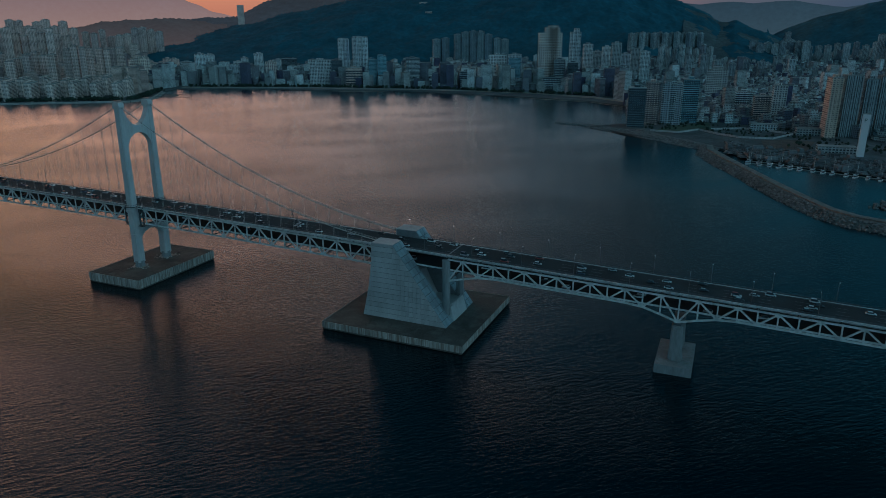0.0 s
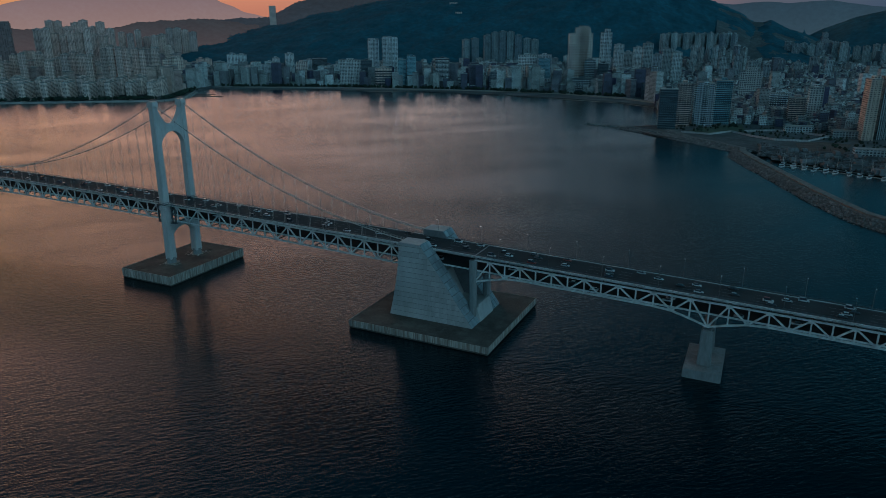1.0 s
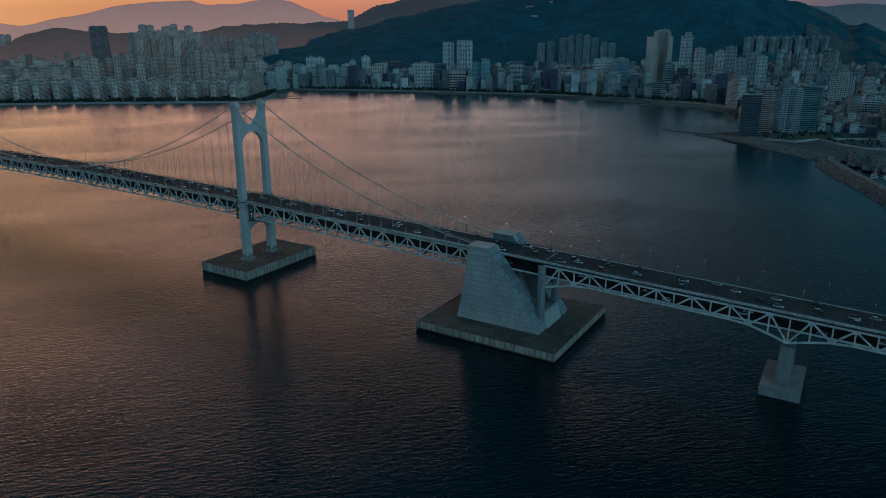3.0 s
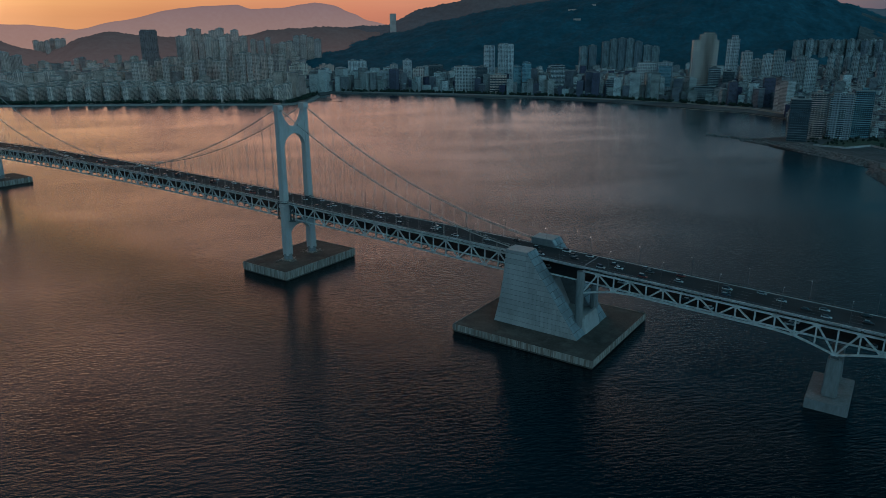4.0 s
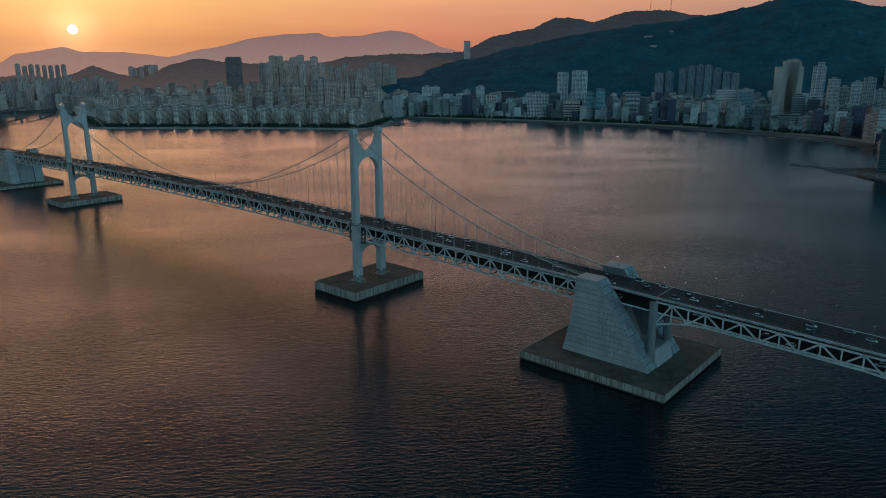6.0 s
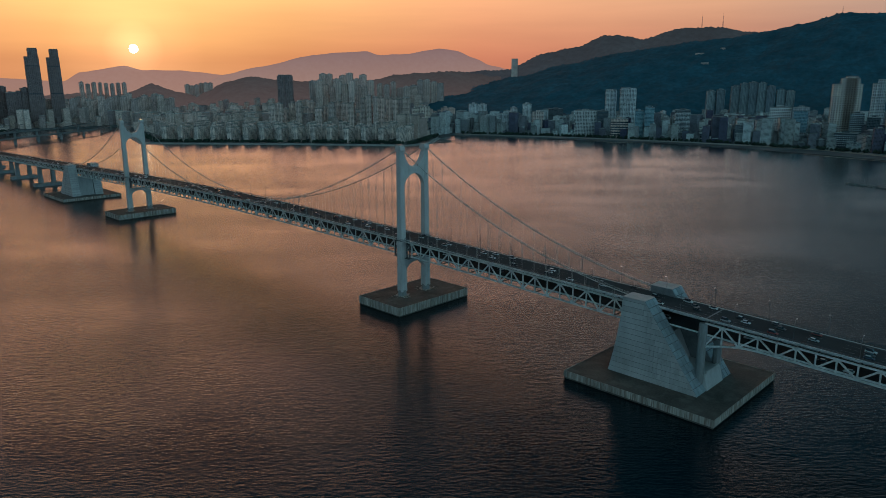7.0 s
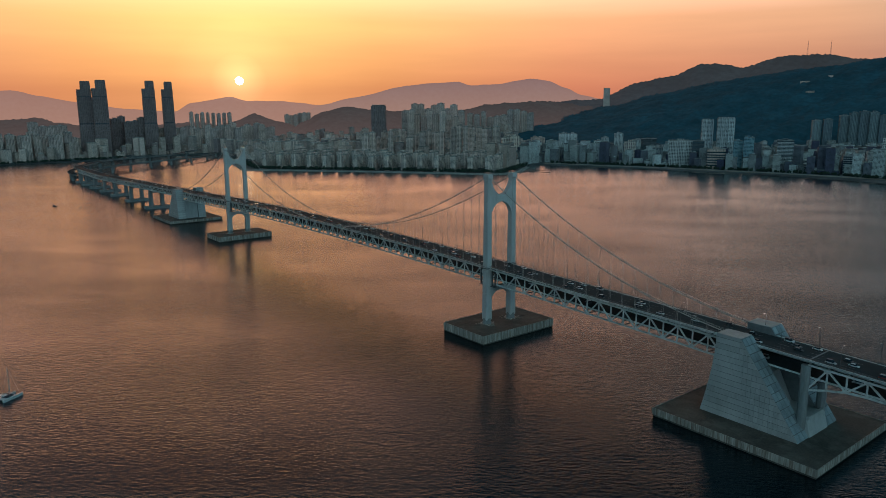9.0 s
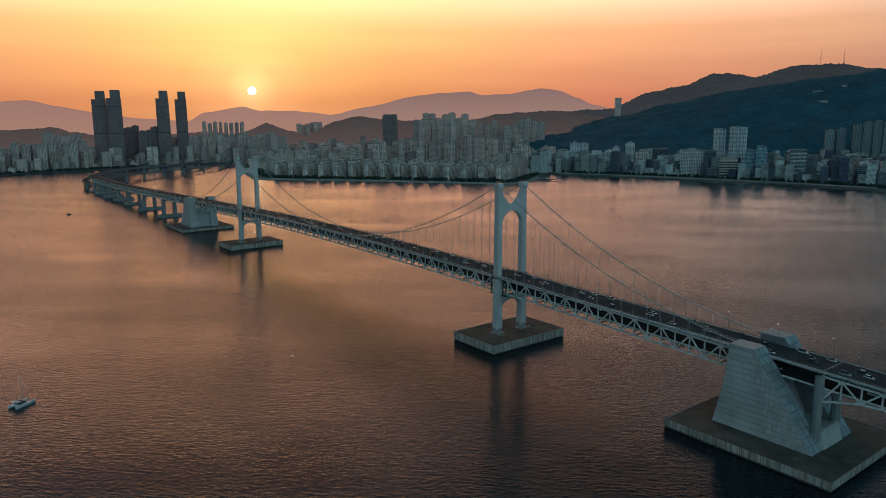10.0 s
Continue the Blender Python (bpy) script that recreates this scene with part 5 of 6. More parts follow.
def build_yard():
    """The boat yard and car parks round the harbour: more small things than one could count."""
    rng = random.Random(31)
    b = Build()
    for k in range(1500):
        az = rng.uniform(-11.5, 1.2)
        lo = 968 - 6.4 * (0.2 - az) if az < 0.2 else 985 + 8 * az
        d = lo + rng.random() ** 1.4 * 105
        p = polar(az, d)
        big = rng.random() < 0.035
        w, ln, h = (rng.uniform(4, 9), rng.uniform(8, 18), rng.uniform(3.0, 6.5)) if big else (rng.uniform(1.6, 2.8), rng.uniform(3.5, 8.0), rng.uniform(1.2, 2.8))
        m = pose(p.x, p.y, 2.38, 0, 0, rng.choice((20, 110)) + az + rng.uniform(-6, 6))
        b.hexa([m @ Vector(q) for q in ((-ln / 2, -w / 2, 0), (ln / 2, -w / 2, 0), (ln / 2, w / 2, 0), (-ln / 2, w / 2, 0),
                                        (-ln * 0.42, -w * 0.4, h), (ln * 0.36, -w * 0.4, h), (ln * 0.36, w * 0.4, h), (-ln * 0.42, w * 0.4, h))])
        if rng.random() < 0.10:
            b.tube([m @ Vector((0, 0, h)), m @ Vector((0, 0, h + rng.uniform(5, 10)))], 0.13, 4)
    solo("harbour_yard_clutter", b, YARD, "parked cars, laid-up boats and sheds crowding the harbour yard", "yard clutter", "stuff")
    b = Build()
    for k in range(240):
        az, d = rng.choice(((rng.uniform(2.2, 7.5), rng.uniform(1200, 1320)), (rng.uniform(-5, 2), rng.uniform(1165, 1290)), (rng.uniform(-11, -3), rng.uniform(1075, 1180))))
        p = polar(az, d)
        r = rng.uniform(1.2, 2.6)
        clump(b, p.x, p.y, 2.5 + r * 0.7, r, rng)
    solo("harbour_bushes", b, LEAVES, "dark low trees and bushes among the harbour plots", "bushes", "stuff")


def build_slab_estate():
    """Rows of slab blocks square to the sea wall."""
    a, c = Vector((-1500, 462, 0)), Vector((-975, 856, 0))
    along = (c - a).normalized()
    inland = Vector((-along.y, along.x, 0))
    yaw = math.degrees(math.atan2(inland.y, inland.x))
    rng = random.Random(11)
    proto = None
    for row in range(3):
        for k in range(15):
            p = a + along * (k * 46.5 + 8 * row) + inland * (58 + row * 86)
            if row == 2 and k > 6:
                continue
            if proto is None:
                proto = root("slab_apartment", label="long pale slab apartment block with balconies and rooftop tanks", category="apartment block", group="slab estate")
                b = Build()
                b.box(-31, 31, -6, 6, 0, 41, top=False)
                part("wall", b, FAC_SLAB, proto)
                b = Build()
                b.box(-31.3, 31.3, -6.3, 6.3, 40.8, 42, bottom=True)
                part("roof", b, ROOF, proto)
                for s in (-1, 1):
                    me = upright("balcony_rib", 0.5, 1.2, 40, FAC_SLAB)
                    for j in range(4):
                        ob = new("balcony_rib", me)
                        ob.parent = proto
                        ob.location = (-30 + j * 20, s * 6.4, 0)
                for j in range(3):
                    b = Build()
                    b.box(-24 + j * 20, -15 + j * 20, -3, 3, 42, 46)
                    part("stair_head", b, FAC_SLAB, proto)
                proto.matrix_world = pose(p.x, p.y, 2.0, 0, 0, yaw)
                claim(p.x, p.y, 26)
            else:
                copy_thing(proto, pose(p.x, p.y, 2.0 + rng.uniform(-3, 2) + (3 if row else 0), 0, 0, yaw + rng.uniform(-2, 2)))
                claim(p.x, p.y, 26)
    for k in range(6):
        p = Vector((-1560, 500, 0)) + Vector((-0.97, 0.26, 0)) * k * 52 + inland * 50
        copy_thing(proto, pose(p.x, p.y, 0.5, 0, 0, yaw + 20))
        claim(p.x, p.y, 26)


def build_tower_clusters():
    rng = random.Random(21)

    def cluster(az0, az1, dist, count, w, top, spread, wall, label, depth=20, turn=10, dz=80, fins=2):
        for k in range(count):
            az = az0 + (az1 - az0) * (k + 0.5) / count
            block("apartment_tower", label, az, dist + rng.uniform(-dz, dz), w * rng.uniform(0.85, 1.15), depth, top + rng.uniform(-spread, spread), wall, turn + rng.uniform(-4, 4), fins=fins if dist < 2600 else 0, group=label)
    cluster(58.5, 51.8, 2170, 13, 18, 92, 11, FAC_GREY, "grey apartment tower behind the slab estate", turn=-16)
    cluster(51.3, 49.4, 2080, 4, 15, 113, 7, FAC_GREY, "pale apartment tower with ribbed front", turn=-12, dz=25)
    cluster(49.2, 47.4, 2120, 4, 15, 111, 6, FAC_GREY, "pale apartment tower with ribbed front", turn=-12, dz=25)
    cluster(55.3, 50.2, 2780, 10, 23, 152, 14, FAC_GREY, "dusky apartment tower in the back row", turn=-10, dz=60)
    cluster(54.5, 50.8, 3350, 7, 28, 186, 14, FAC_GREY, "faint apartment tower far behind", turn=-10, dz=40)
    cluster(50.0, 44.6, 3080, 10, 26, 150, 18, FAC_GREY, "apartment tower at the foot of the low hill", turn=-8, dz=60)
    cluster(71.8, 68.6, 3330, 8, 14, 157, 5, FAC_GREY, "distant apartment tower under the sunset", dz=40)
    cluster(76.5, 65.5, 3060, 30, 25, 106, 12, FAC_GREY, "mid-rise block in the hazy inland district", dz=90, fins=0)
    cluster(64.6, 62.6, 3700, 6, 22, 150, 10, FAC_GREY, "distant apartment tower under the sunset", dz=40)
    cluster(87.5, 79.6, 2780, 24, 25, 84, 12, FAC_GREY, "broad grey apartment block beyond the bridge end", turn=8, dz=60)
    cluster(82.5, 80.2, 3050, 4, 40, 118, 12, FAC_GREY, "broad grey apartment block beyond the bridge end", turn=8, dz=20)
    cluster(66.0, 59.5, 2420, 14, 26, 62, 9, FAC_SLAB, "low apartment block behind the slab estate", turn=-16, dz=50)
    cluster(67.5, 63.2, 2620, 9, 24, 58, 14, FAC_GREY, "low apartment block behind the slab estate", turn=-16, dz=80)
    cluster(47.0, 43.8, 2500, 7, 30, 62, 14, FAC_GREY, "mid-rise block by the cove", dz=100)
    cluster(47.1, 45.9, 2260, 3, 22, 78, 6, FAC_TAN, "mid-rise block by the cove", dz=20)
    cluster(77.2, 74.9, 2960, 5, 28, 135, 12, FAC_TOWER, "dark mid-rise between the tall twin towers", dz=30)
    cluster(-1.5, -9.5, 3200, 14, 22, 104, 10, FAC_COOL, "apartment tower in the dense city", dz=200)
    cluster(-7.5, -10.8, 2950, 6, 20, 138, 10, FAC_COOL, "tall grey-tan apartment tower in the dense city", dz=120)
    cluster(5.0, -3.0, 2350, 8, 20, 74, 12, FAC_COOL, "pale apartment tower in the dense city", dz=200)
    cluster(0.5, -3.5, 3000, 8, 24, 112, 8, FAC_COOL, "apartment tower below the knoll", dz=60)
    # one dark double tower above the estate
    block("apartment_tower", "tall dark double apartment tower above the estate", 57.15, 2600, 52, 26, 180, FAC_TOWER, -8, fins=6, steps=((-0.25, 0.36, 5), (0.27, 0.36, 5)))
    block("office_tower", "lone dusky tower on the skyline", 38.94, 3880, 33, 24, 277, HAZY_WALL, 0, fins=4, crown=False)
    # four supertall towers at the bridge end, in two pairs, each with a set-back head
    for az, dist, w, top, label in ((78.8, 2900, 50, 276, "dark supertall glass tower with a notched head"), (77.8, 2880, 52, 280, "dark supertall glass tower with a notched head"),
                                    (74.5, 2940, 48, 282, "dark supertall glass tower with a set-back head"), (73.2, 2990, 44, 281, "dark supertall glass tower with a set-back head")):
        p = polar(az, dist + 20)
        t = root("supertall_tower", p.x, p.y, 2, az + 5, label=label, category="skyscraper", group="supertall towers")
        claim(p.x, p.y, 40)
        for k, (z0, z1, s) in enumerate(((0, 118, 1.0), (118, 122, 0.94), (122, 216, 0.97), (216, 219, 0.92), (219, top - 32, 0.95), (top - 32, top - 6, 0.66), (top - 6, top - 2, 0.62))):
            b = Build()
            off = 0.12 * w if k >= 5 else 0
            b.box(-w * s / 2 + off, w * s / 2 + off, -11 * s, 11 * s, z0, z1, top=True)
            part(("shaft", "sky_lobby")[k in (1, 3)], b, FAC_TOWER if k not in (1, 3) else GLASS, t)
        me = upright("mullion", 0.8, 1.0, top - 34, FAC_TOWER)
        for k in range(9):
            ob = new("mullion", me)
            ob.parent = t
            ob.location = (-w * 0.46 + w * 0.92 * k / 8, -10.8, 0)


def build_city_fill():
    """The uncountable rest of the city: low houses with parapets, stair heads and tanks."""
    rng = random.Random(8)
    walls, warm, roofs = Build(), Build(), Build()

    def shore(az):
        pts = [(92, 2620), (85, 2640), (79, 2760), (74, 2900), (69.5, 2960), (68.5, 2600), (66, 2300), (63, 2230), (57, 2130), (50, 2060), (47, 1960), (46, 2060), (44, 2210), (41, 2160), (36, 2110), (30, 2010), (24, 1955), (20, 1925), (16, 1880), (11.7, 1790), (9.2, 1700), (8.2, 1320), (5, 1310), (2, 1330), (-2, 1300), (-5, 1240), (-12, 1160)]
        for (a, da), (c, dc) in zip(pts, pts[1:]):
            if c <= az <= a:
                return dc + (da - dc) * (az - c) / (a - c)
        return 3000

    def far_edge(az):
        if az > 64:
            return 3250
        if az > 46:
            return 3150
        if az > 9:
            return 2560
        if az > 3:
            return 2650
        return 2720 if az > -1.8 else 3650

    def one(az, dist, w, d, h, turn):
        p = polar(az, dist)
        if not claim(p.x, p.y, max(w, d) * 0.43):
            return
        z = ground_at(az, dist) - 1.0
        m = pose(p.x, p.y, z, 0, 0, turn)
        # bearings on the sunset side get the haze-tinted walls
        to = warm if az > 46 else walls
        to.box(-w / 2, w / 2, -d / 2, d / 2, 0, h, m, top=False)
        roofs.box(-w / 2 - 0.2, w / 2 + 0.2, -d / 2 - 0.2, d / 2 + 0.2, h, h + 0.8, m)
        if rng.random() < 0.7:
            to.box(-w * 0.1, w * 0.3, -d * 0.1, d * 0.35, h, h + 3, m)
        if rng.random() < 0.4:
            a = rng.uniform(-0.3, 0.2) * w
            roofs.box(a, a + 1.8, -d * 0.4, -d * 0.4 + 1.8, h, h + 2.4, m)
    tries = ((92, 64, 1300), (64, 46, 1500), (46, 9, 5600), (9, -12, 30000))
    for a0, a1, count in tries:
        for _ in range(count):
            az = rng.uniform(a1, a0)
            lo, hi = shore(az), far_edge(az)
            dist = math.sqrt(rng.uniform(lo * lo, hi * hi))
            near = (dist - lo) < 130
            if az < 9:
                h = rng.choice((6, 7, 9, 9, 10, 12, 12, 14, 17, 20, 26)) if rng.random() < 0.985 else rng.uniform(34, 62)
            else:
                h = rng.choice((10, 14, 18, 24, 30, 38, 48, 58)) * (1.15 if near else 0.95)
            if dist > 2450 and 9 < az < 46:
                h = rng.choice((8, 11, 15, 22, 32))
            small = 0.62 if az < 9 and h < 27 else 1.0
            w, d = (rng.uniform(9, 17) + h * 0.14) * small, (rng.uniform(9, 15) + h * 0.12) * small
            one(az, dist, w, d, h, rng.choice((18, 30, 55, 5)) + rng.uniform(-8, 8))
    solo("city_houses", walls, FAC_MIXED, "dense grey low-rise houses filling the districts", "houses", "stuff")
    solo("city_houses", warm, FAC_HAZED, "dense low-rise houses tinted with warm haze behind the estate", "houses", "stuff")
    solo("city_roofs", roofs, ROOF_STUFF, "flat grey roofs with parapets and tanks over the districts", "roofs", "stuff")


def clump(b, x, y, z, r, rng):
    """A ragged crown of foliage: overlapping uneven tufts."""
    n = len(b.v)
    rings = ((-0.6, 0.55), (0.0, 1.0), (0.55, 0.75), (0.95, 0.2))
    for h, s in rings:
        for k in range(6):
            a = 2 * math.pi * k / 6 + h
            q = s * r * rng.uniform(0.7, 1.25)
            b.v.append((x + q * math.cos(a), y + q * math.sin(a), z + r * h * rng.uniform(0.8, 1.2)))
    for i in range(3):
        for k in range(6):
            p, q = n + i * 6 + k, n + i * 6 + (k + 1) % 6
            b.f.append((p, q, q + 6, p + 6))
            b.uv.append([(0, -1)] * 4)
    b.f.append(tuple(n + 18 + k for k in range(6)))
    b.uv.append([(0, -1)] * 6)


def build_trees():
    rng = random.Random(14)
    b = Build()
    lines = (((-1880, 560), (-1520, 462), 2), ((-1520, 462), (-1206, 715), 3), ((-1206, 715), (-955, 890), 3), ((-955, 890), (-1090, 1110), 2), ((-1110, 1235), (-830, 1350), 2),
             ((-830, 1350), (-400, 1445), 2), ((-400, 1445), (20, 1400), 2), ((-2240, 60), (-2300, 320), 2), ((-2170, -300), (-2240, 60), 2))
    for (ax, ay), (cx, cy), rows in lines:
        ln = math.hypot(cx - ax, cy - ay)
        for _ in range(int(ln / 5.5 * rows)):
            f = rng.random()
            x, y = ax + (cx - ax) * f + rng.uniform(-9, 9), ay + (cy - ay) * f + rng.uniform(-9, 9)
            r = rng.uniform(2.2, 4.6)
            clump(b, x, y, 2.6 + r * 1.1, r, rng)
            clump(b, x + rng.uniform(-2, 2), y + rng.uniform(-2, 2), 2.6 + r * 1.6, r * 0.7, rng)
    solo("shore_trees", b, LEAVES, "dark belt of trees along the waterfront", "trees", "stuff")


build_slope()
build_beachfront()
build_point()
build_lots()
build_yard()
build_slab_estate()
build_tower_clusters()
build_city_fill()
build_trees()


# ---------------------------------------------------------------- traffic, lamps, boats, masts
def make_car(van=False, far=False):
    t = root("car", label="small van driving on the bridge roadway" if van else "saloon car driving on the bridge roadway", category="van" if van else "car", group="bridge traffic")
    ln, w = (5.0, 1.95) if van else (4.7, 1.85)
    belt, top = (1.05, 2.05) if van else (0.92, 1.48)
    b = Build()
    a, c = ln / 2, w / 2
    sill = 0.02 if far else 0.32
    b.hexa([(-a, -c, sill), (a, -c, sill), (a, c, sill), (-a, c, sill), (-a + 0.12, -c + 0.08, belt), (a - 0.25, -c + 0.08, belt - 0.12), (a - 0.25, c - 0.08, belt - 0.12), (-a + 0.12, c - 0.08, belt)])
    part("body", b, CAR_PAINT, t, bevel=0.12)
    f, r = (0.75, 0.25) if not van else (1.0, 0.1)
    b = Build()
    b.hexa([(-a + 0.4, -c + 0.1, belt - 0.05), (a - 1.2, -c + 0.1, belt - 0.05), (a - 1.2, c - 0.1, belt - 0.05), (-a + 0.4, c - 0.1, belt - 0.05),
            (-a + 0.4 + r * 2, -c + 0.28, top), (a - 1.2 - f, -c + 0.28, top), (a - 1.2 - f, c - 0.28, top), (-a + 0.4 + r * 2, c - 0.28, top)])
    part("cabin_glass", b, CAR_GLASS, t)
    b = Build()
    b.box(-a + 0.4 + r * 2 - 0.05, a - 1.2 - f + 0.05, -c + 0.24, c - 0.24, top - 0.02, top + 0.07, bottom=True)
    part("roof", b, CAR_PAINT, t)
    for x in () if far else (-a + 0.85, a - 0.9):
        for y in (-c + 0.12, c - 0.12):
            b = Build()
            b.tube([(x, y - 0.11, 0.33), (x, y + 0.11, 0.33)], 0.33, 10)
            part("wheel", b, TYRE, t)
    return t


def build_traffic():
    rng = random.Random(77)
    protos = [make_car(), make_car(True), make_car(False, True), make_car(True, True)]
    used = [False] * 4
    spots = []
    for lane in (-6.7, -2.3, 2.2, 6.6):
        x = -1000 + rng.uniform(0, 20)
        while x < 470:
            spots.append((x, lane + rng.uniform(-0.3, 0.3), 0))
            x += rng.uniform(13, 46) * (1.8 if x < -400 else 1.0)
    for lane in (-5.5, -1.8, 2.0):
        x = -500 + rng.uniform(0, 40)
        while x < 450:
            spots.append((x, lane, 1))
            x += rng.uniform(40, 130)
    for x, y, low in spots:
        k = (1 if rng.random() < 0.18 else 0) + (2 if x < -30 or low else 0)
        z = rail_z(x) - 9.1 if low else road_z(x) - 1.2
        tilt = math.degrees(math.atan(road_z(x + 1) - road_z(x)))
        m = pose(x, y, z, 0, -tilt, 180 if low else 0)
        if not used[k]:
            protos[k].matrix_world = m
            used[k] = True
        else:
            copy_thing(protos[k], m)


def build_lamps():
    proto = root("street_lamp", label="slender grey street lamp on the bridge railing", category="street lamp", group="bridge lamps")
    b = Build()
    b.tube([(0, 0, -0.8), (0, 0, 4), (0, 0, 9.2)], [0.16, 0.12, 0.09], 6)
    part("post", b, DARK_STEEL, proto)
    b = Build()
    b.tube([(0, 0, 9.1), (0, 0.9, 9.6), (0, 2.1, 9.7)], 0.07, 6)
    part("arm", b, DARK_STEEL, proto)
    b = Build()
    b.hexa([(-0.2, 1.7, 9.62), (0.2, 1.7, 9.62), (0.15, 2.6, 9.66), (-0.15, 2.6, 9.66), (-0.2, 1.7, 9.8), (0.2, 1.7, 9.8), (0.15, 2.6, 9.76), (-0.15, 2.6, 9.76)])
    part("lantern", b, CABLE, proto)
    first = True
    for k in range(-24, 17):
        for s in (-1, 1):
            x = 20.0 + 27.75 * k + (9 if s > 0 else 0)
            if (-8 < x < 8) or (-508 < x < -492):
                continue
            m = pose(x, s * 10.65, road_z(x), 0, 0, 0 if s < 0 else 180)
            if first:
                proto.matrix_world = m
                first = False
            else:
                copy_thing(proto, m)


def build_bridge_fittings():
    j = root("expansion_joint", 228.0, 0, road_z(228.0) - 1.2, 0, label="pale steel expansion joint across the roadway", category="expansion joint")
    b = Build()
    b.box(-0.45, 0.45, -10.3, 10.3, 0.0, 0.03, bottom=True)
    part("joint_plate", b, LINE_PAINT, j)
    # dark wind-bearing frames where the truss meets the towers
    for tx in (0.0, -500.0):
        for sx in (-1, 1):
            for sy in (-1, 1):
                f = root("bearing_frame", tx + sx * 6.2, sy * 11.0, 0, 0, label="dark steel bearing frame between tower and truss", category="bearing frame", group="bearing frames")
                z1 = rail_z(tx) - 1.9
                z0 = z1 - 12.2
                for x in (-1.5, 1.5):
                    b = Build()
                    b.box(x - 0.22, x + 0.22, -0.5, 0.5, z0, z1, bottom=True)
                    part("upright", b, DARK_STEEL, f)
                for k in range(5):
                    z = z0 + (z1 - z0) * k / 4
                    b = Build()
                    b.box(-1.3, 1.3, -0.4, 0.4, z - 0.18, z + 0.18, bottom=True)
                    part("rung", b, DARK_STEEL, f)
                b = Build()
                b.box(-2.2, 2.2, -1.6, 1.2, z0 - 0.5, z0 - 0.15, bottom=True)
                part("platform", b, DARK_STEEL, f)


def ribbon(b, pts, half, z_of, z_off0, z_off1, side=0.0):
    """A deck strip of that half width along a plan line."""
    left, right = [], []
    for i, (x, y) in enumerate(pts):
        px, py = pts[max(i - 1, 0)]
        qx, qy = pts[min(i + 1, len(pts) - 1)]
        n = Vector((-(qy - py), qx - px)).normalized()
        left.append((x + n.x * (side + half), y + n.y * (side + half)))
        right.append((x + n.x * (side - half), y + n.y * (side - half)))
    for i in range(len(pts) - 1):
        za, zb = z_of(i), z_of(i + 1)
        b.hexa([(*right[i], za + z_off0), (*right[i + 1], zb + z_off0), (*left[i + 1], zb + z_off0), (*left[i], za + z_off0),
                (*right[i], za + z_off1), (*right[i + 1], zb + z_off1), (*left[i + 1], zb + z_off1), (*left[i], za + z_off1)])


def curve_points(keys, per=6):
    out = []
    for i in range(len(keys) - 1):
        p0, p1, p2, p3 = (Vector(keys[max(i - 1, 0)]), Vector(keys[i]), Vector(keys[i + 1]), Vector(keys[min(i + 2, len(keys) - 1)]))
        for k in range(per):
            t = k / per
            q = 0.5 * ((2 * p1) + (p2 - p0) * t + (2 * p0 - 5 * p1 + 4 * p2 - p3) * t * t + (3 * p1 - p0 - 3 * p2 + p3) * t ** 3)
            out.append((q.x, q.y))
    return out + [tuple(keys[-1])]


def build_viaducts():
    for keys, z0, z1, half, label in (([(-1440, 0), (-1530, 8), (-1610, 38), (-1720, 88), (-1810, 160), (-1890, 260), (-1990, 375), (-2200, 520)], rail_z(-1440), 27.0, 10.5, "curved two-level viaduct leading the bridge road ashore"),
                                      ([(-1462, -14), (-1560, -6), (-1660, 22), (-1790, 70), (-1930, 150), (-2090, 240), (-2300, 330)], 20.0, 14.0, 7.0, "lower curved slip road beside the viaduct"),
                                      ([(-1500, 24), (-1590, 62), (-1690, 130), (-1790, 235), (-1880, 350), (-2000, 480), (-2200, 600)], 22.0, 17.0, 6.0, "lower curved slip road beside the viaduct")):
        pts = curve_points(keys)
        n = len(pts)
        v = root("viaduct", label=label, category="viaduct", group="shore viaducts")

        def z_of(i):
            return z0 + (z1 - z0) * i / (n - 1)
        b = Build()
        ribbon(b, pts, half, z_of, -1.8, -1.2)
        part("deck", b, ASPHALT, v, weld=True)
        b = Build()
        ribbon(b, pts, half * 0.55, z_of, -4.2, -1.82)
        part("girder", b, PIER_CONCRETE, v, weld=True)
        for s in (-1, 1):
            b = Build()
            ribbon(b, pts, 0.25, z_of, -2.2, -0.1, s * half)
            part("parapet", b, PIER_CONCRETE, v, weld=True)
        for i in range(3, n - 1, 4):
            x, y = pts[i]
            b = Build()
            b.box(x - 1.8, x + 1.8, y - 3.2, y + 3.2, -2, z_of(i) - 4.2, bottom=True)
            part("pier", b, PIER_CONCRETE, v)


def hull(b, ln, w, z0, z1, x=0.0, y=0.0):
    rows = ((-0.5, 0.8), (-0.2, 1.0), (0.15, 0.95), (0.38, 0.6), (0.5, 0.06))
    for (p, a), (q, c) in zip(rows, rows[1:]):
        b.hexa([(x + p * ln, y - a * w * 0.3, z0), (x + q * ln, y - c * w * 0.3, z0), (x + q * ln, y + c * w * 0.3, z0), (x + p * ln, y + a * w * 0.3, z0),
                (x + p * ln, y - a * w / 2, z1), (x + q * ln, y - c * w / 2, z1), (x + q * ln, y + c * w / 2, z1), (x + p * ln, y + a * w / 2, z1)])


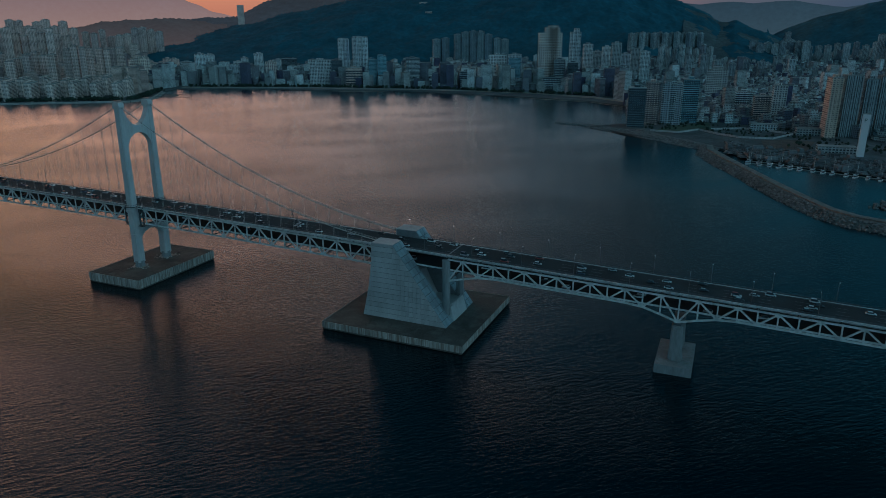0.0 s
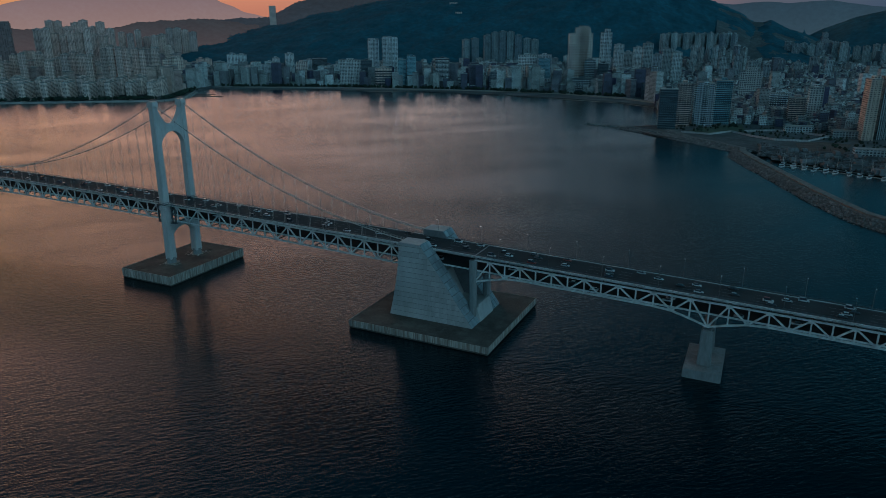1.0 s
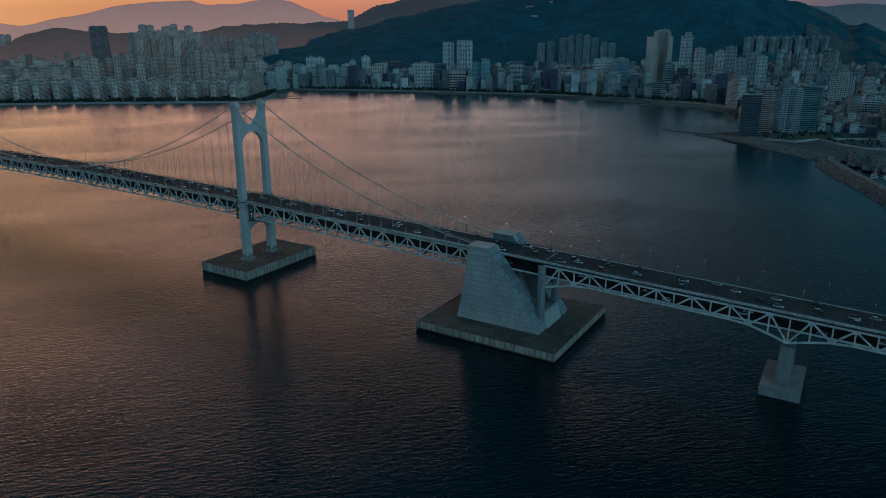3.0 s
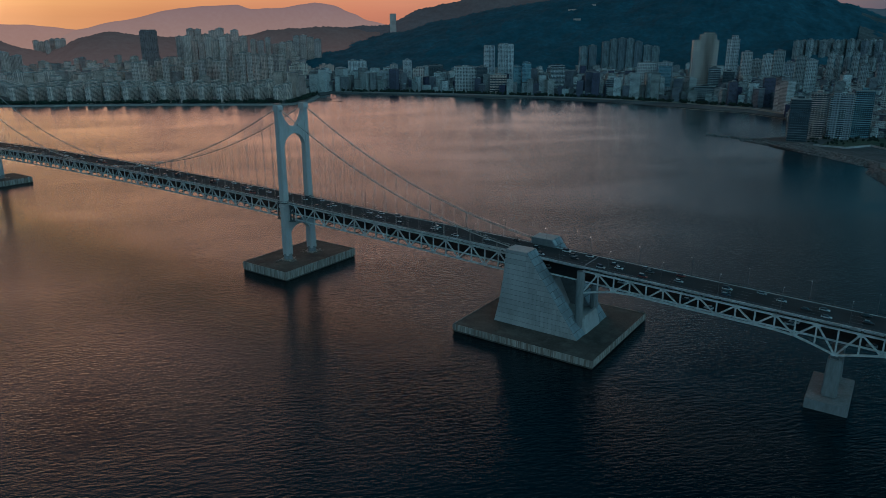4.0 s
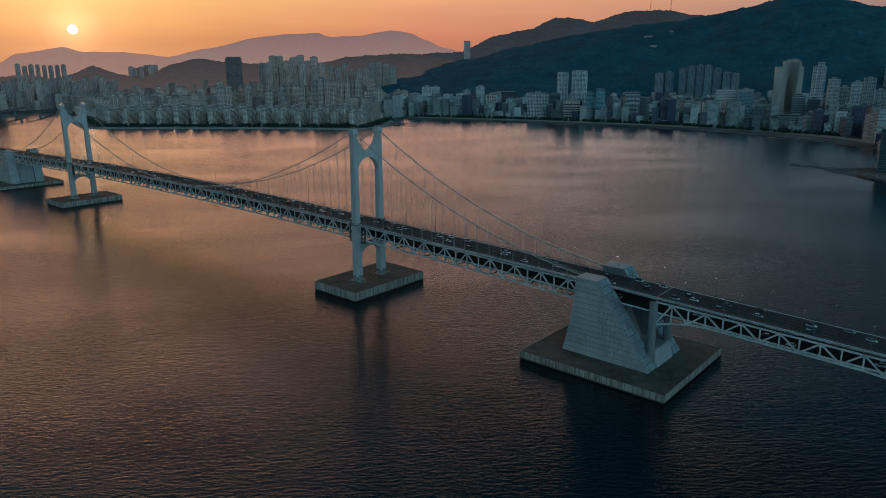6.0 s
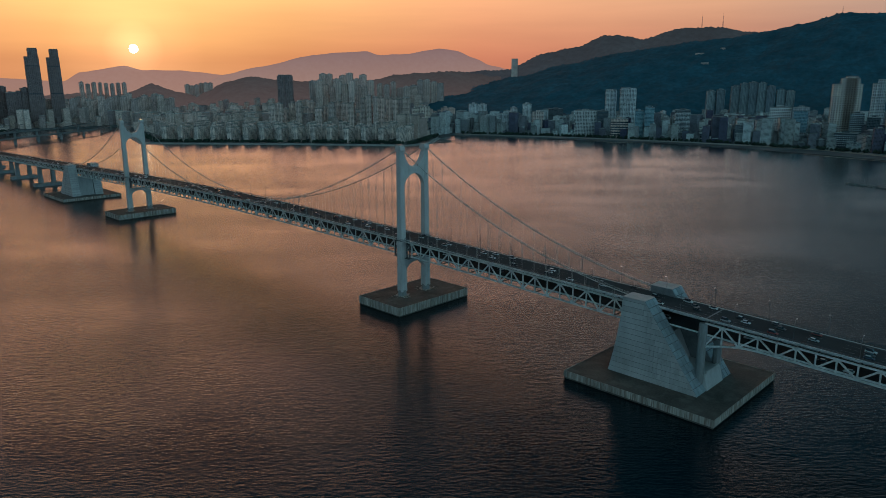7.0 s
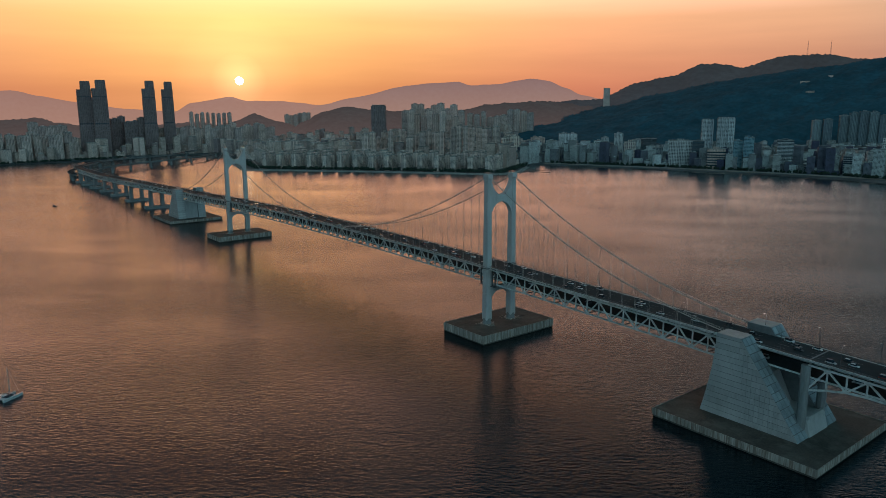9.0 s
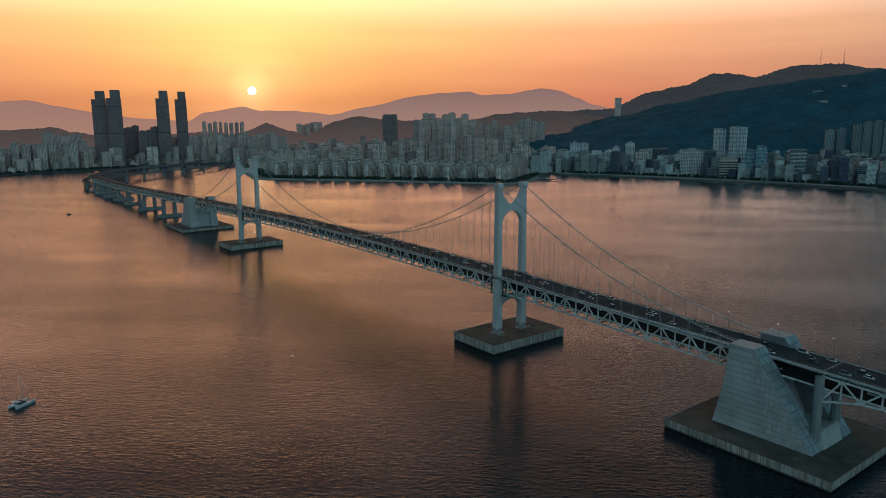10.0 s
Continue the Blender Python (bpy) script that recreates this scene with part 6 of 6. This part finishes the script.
def build_boats():
    c = root("catamaran", -80.5, -306, 0, 125, label="white sailing catamaran with bare mast on the open water", category="sailboat")
    for s in (-1, 1):
        b = Build()
        hull(b, 13.0, 1.7, -0.3, 1.5, 0, s * 2.7)
        part("hull", b, BOAT_WHITE, c)
    b = Build()
    b.box(-5.6, 2.6, -2.4, 2.4, 0.9, 1.45, bottom=True)
    part("bridge_deck", b, BOAT_WHITE, c, bevel=0.1)
    b = Build()
    b.hexa([(-3.4, -2.2, 1.45), (1.8, -2.0, 1.45), (1.8, 2.0, 1.45), (-3.4, 2.2, 1.45), (-3.2, -1.9, 2.7), (0.2, -1.6, 2.7), (0.2, 1.6, 2.7), (-3.2, 1.9, 2.7)])
    part("cabin", b, BOAT_DARK, c, "dark-windowed cabin", bevel=0.12)
    b = Build()
    b.box(-5.4, -2.6, -2.2, 2.2, 3.3, 3.45, bottom=True)
    part("bimini", b, BOAT_WHITE, c)
    b = Build()
    b.tube([(0.6, 0, 1.4), (0.6, 0, 12), (0.6, 0, 18.5)], [0.16, 0.13, 0.08], 6)
    part("mast", b, CABLE, c)
    b = Build()
    b.tube([(0.5, 0, 3.6), (-5.0, 0, 3.8)], 0.18, 6)
    part("boom", b, CABLE, c)
    b = Build()
    for q in ((6.3, 0, 1.4), (-2.5, -2.8, 1.4), (-2.5, 2.8, 1.4)):
        b.tube([(0.6, 0, 17.8), q], 0.035, 4)
    part("rigging", b, CABLE, c)
    m = polar(81.4, 1390)
    s = root("fishing_boat", m.x, m.y, 0, 60, label="small dark fishing boat far out on the water", category="boat")
    b = Build()
    hull(b, 8, 2.6, -0.3, 1.3)
    part("hull", b, BOAT_DARK, s)
    b = Build()
    b.box(-2.2, 0.2, -0.9, 0.9, 1.2, 3.0)
    part("wheelhouse", b, BOAT_DARK, s)
    # moored yachts in the marina
    rng = random.Random(4)
    y0 = root("yacht", label="white moored yacht in the marina", category="yacht", group="marina yachts")
    b = Build()
    hull(b, 11, 3.4, -0.3, 1.4)
    part("hull", b, BOAT_WHITE, y0)
    b = Build()
    b.hexa([(-2.8, -1.2, 1.35), (2.2, -0.9, 1.35), (2.2, 0.9, 1.35), (-2.8, 1.2, 1.35), (-2.4, -1.0, 2.2), (1.2, -0.7, 2.2), (1.2, 0.7, 2.2), (-2.4, 1.0, 2.2)])
    part("cabin", b, BOAT_DARK, y0)
    b = Build()
    b.tube([(0.8, 0, 1.3), (0.8, 0, 14)], 0.12, 5)
    part("mast", b, CABLE, y0)
    first = True
    for row in range(3):
        for k in range(13):
            p = polar(-0.6 - k * 0.72 + rng.uniform(-0.1, 0.1), 966 - row * 17 - k * 3.2 + rng.uniform(-2, 2))
            mm = pose(p.x, p.y, 0, 0, 0, 62 + rng.uniform(-5, 5))
            if first:
                y0.matrix_world = mm
                first = False
            else:
                copy_thing(y0, mm)
    for row in range(3):
        b = Build()
        p, q = polar(-0.4, 975 - row * 17), polar(-9.8, 936 - row * 17)
        n = Vector((-(q.y - p.y), q.x - p.x, 0)).normalized() * 1.2
        b.hexa([(p.x - n.x, p.y - n.y, -0.3), (q.x - n.x, q.y - n.y, -0.3), (q.x + n.x, q.y + n.y, -0.3), (p.x + n.x, p.y + n.y, -0.3),
                (p.x - n.x, p.y - n.y, 0.6), (q.x - n.x, q.y - n.y, 0.6), (q.x + n.x, q.y + n.y, 0.6), (p.x + n.x, p.y + n.y, 0.6)])
        solo("pontoon", b, PROMENADE, "pale floating marina pontoon", "pontoon", group="pontoons")


def build_masts():
    for az, dist, z, h in ((25.0, 4300, 428, 92), (23.55, 4300, 436, 84), (15.9, 3500, 415, 46)):
        p = polar(az, dist)
        t = root("antenna_mast", p.x, p.y, z, 20, label="slender lattice antenna mast on the ridge", category="antenna mast", group="antenna masts")
        for sx, sy in ((-1, -1), (1, -1), (1, 1), (-1, 1)):
            b = Build()
            b.tube([(sx * 3.2, sy * 3.2, -12), (sx * 1.6, sy * 1.6, h * 0.5), (sx * 0.4, sy * 0.4, h * 0.85)], [0.55, 0.45, 0.4], 5)
            part("leg", b, DARK_STEEL, t)
        b = Build()
        for k in range(9):
            z0 = h * 0.85 * k / 9
            s0 = 3.2 - 2.8 * k / 9
            b.box(-s0, s0, -s0, s0, z0, z0 + 0.5, bottom=True)
        part("cross_braces", b, DARK_STEEL, t)
        b = Build()
        b.tube([(0, 0, h * 0.84), (0, 0, h)], 0.45, 5)
        part("spire", b, DARK_STEEL, t)
    for az, d, w in ((25.0, 3250, 34), (24.6, 3120, 30), (23.4, 3300, 18)):
        p = polar(az, d)
        z = ground_at(az, d)
        t = root("hillside_house", p.x, p.y, z - 4, az, label="pale low building among the hillside woods", category="building", group="hillside houses")
        b = Build()
        b.box(-w / 2, w / 2, -7, 7, 0, 13, top=False)
        part("wall", b, FAC_GREY, t)
        b = Build()
        b.box(-w / 2 - 0.5, w / 2 + 0.5, -7.5, 7.5, 12.8, 13.8, bottom=True)
        part("roof", b, ROOF, t)


build_lamps()
build_bridge_fittings()
build_viaducts()
build_boats()
build_masts()
build_traffic()
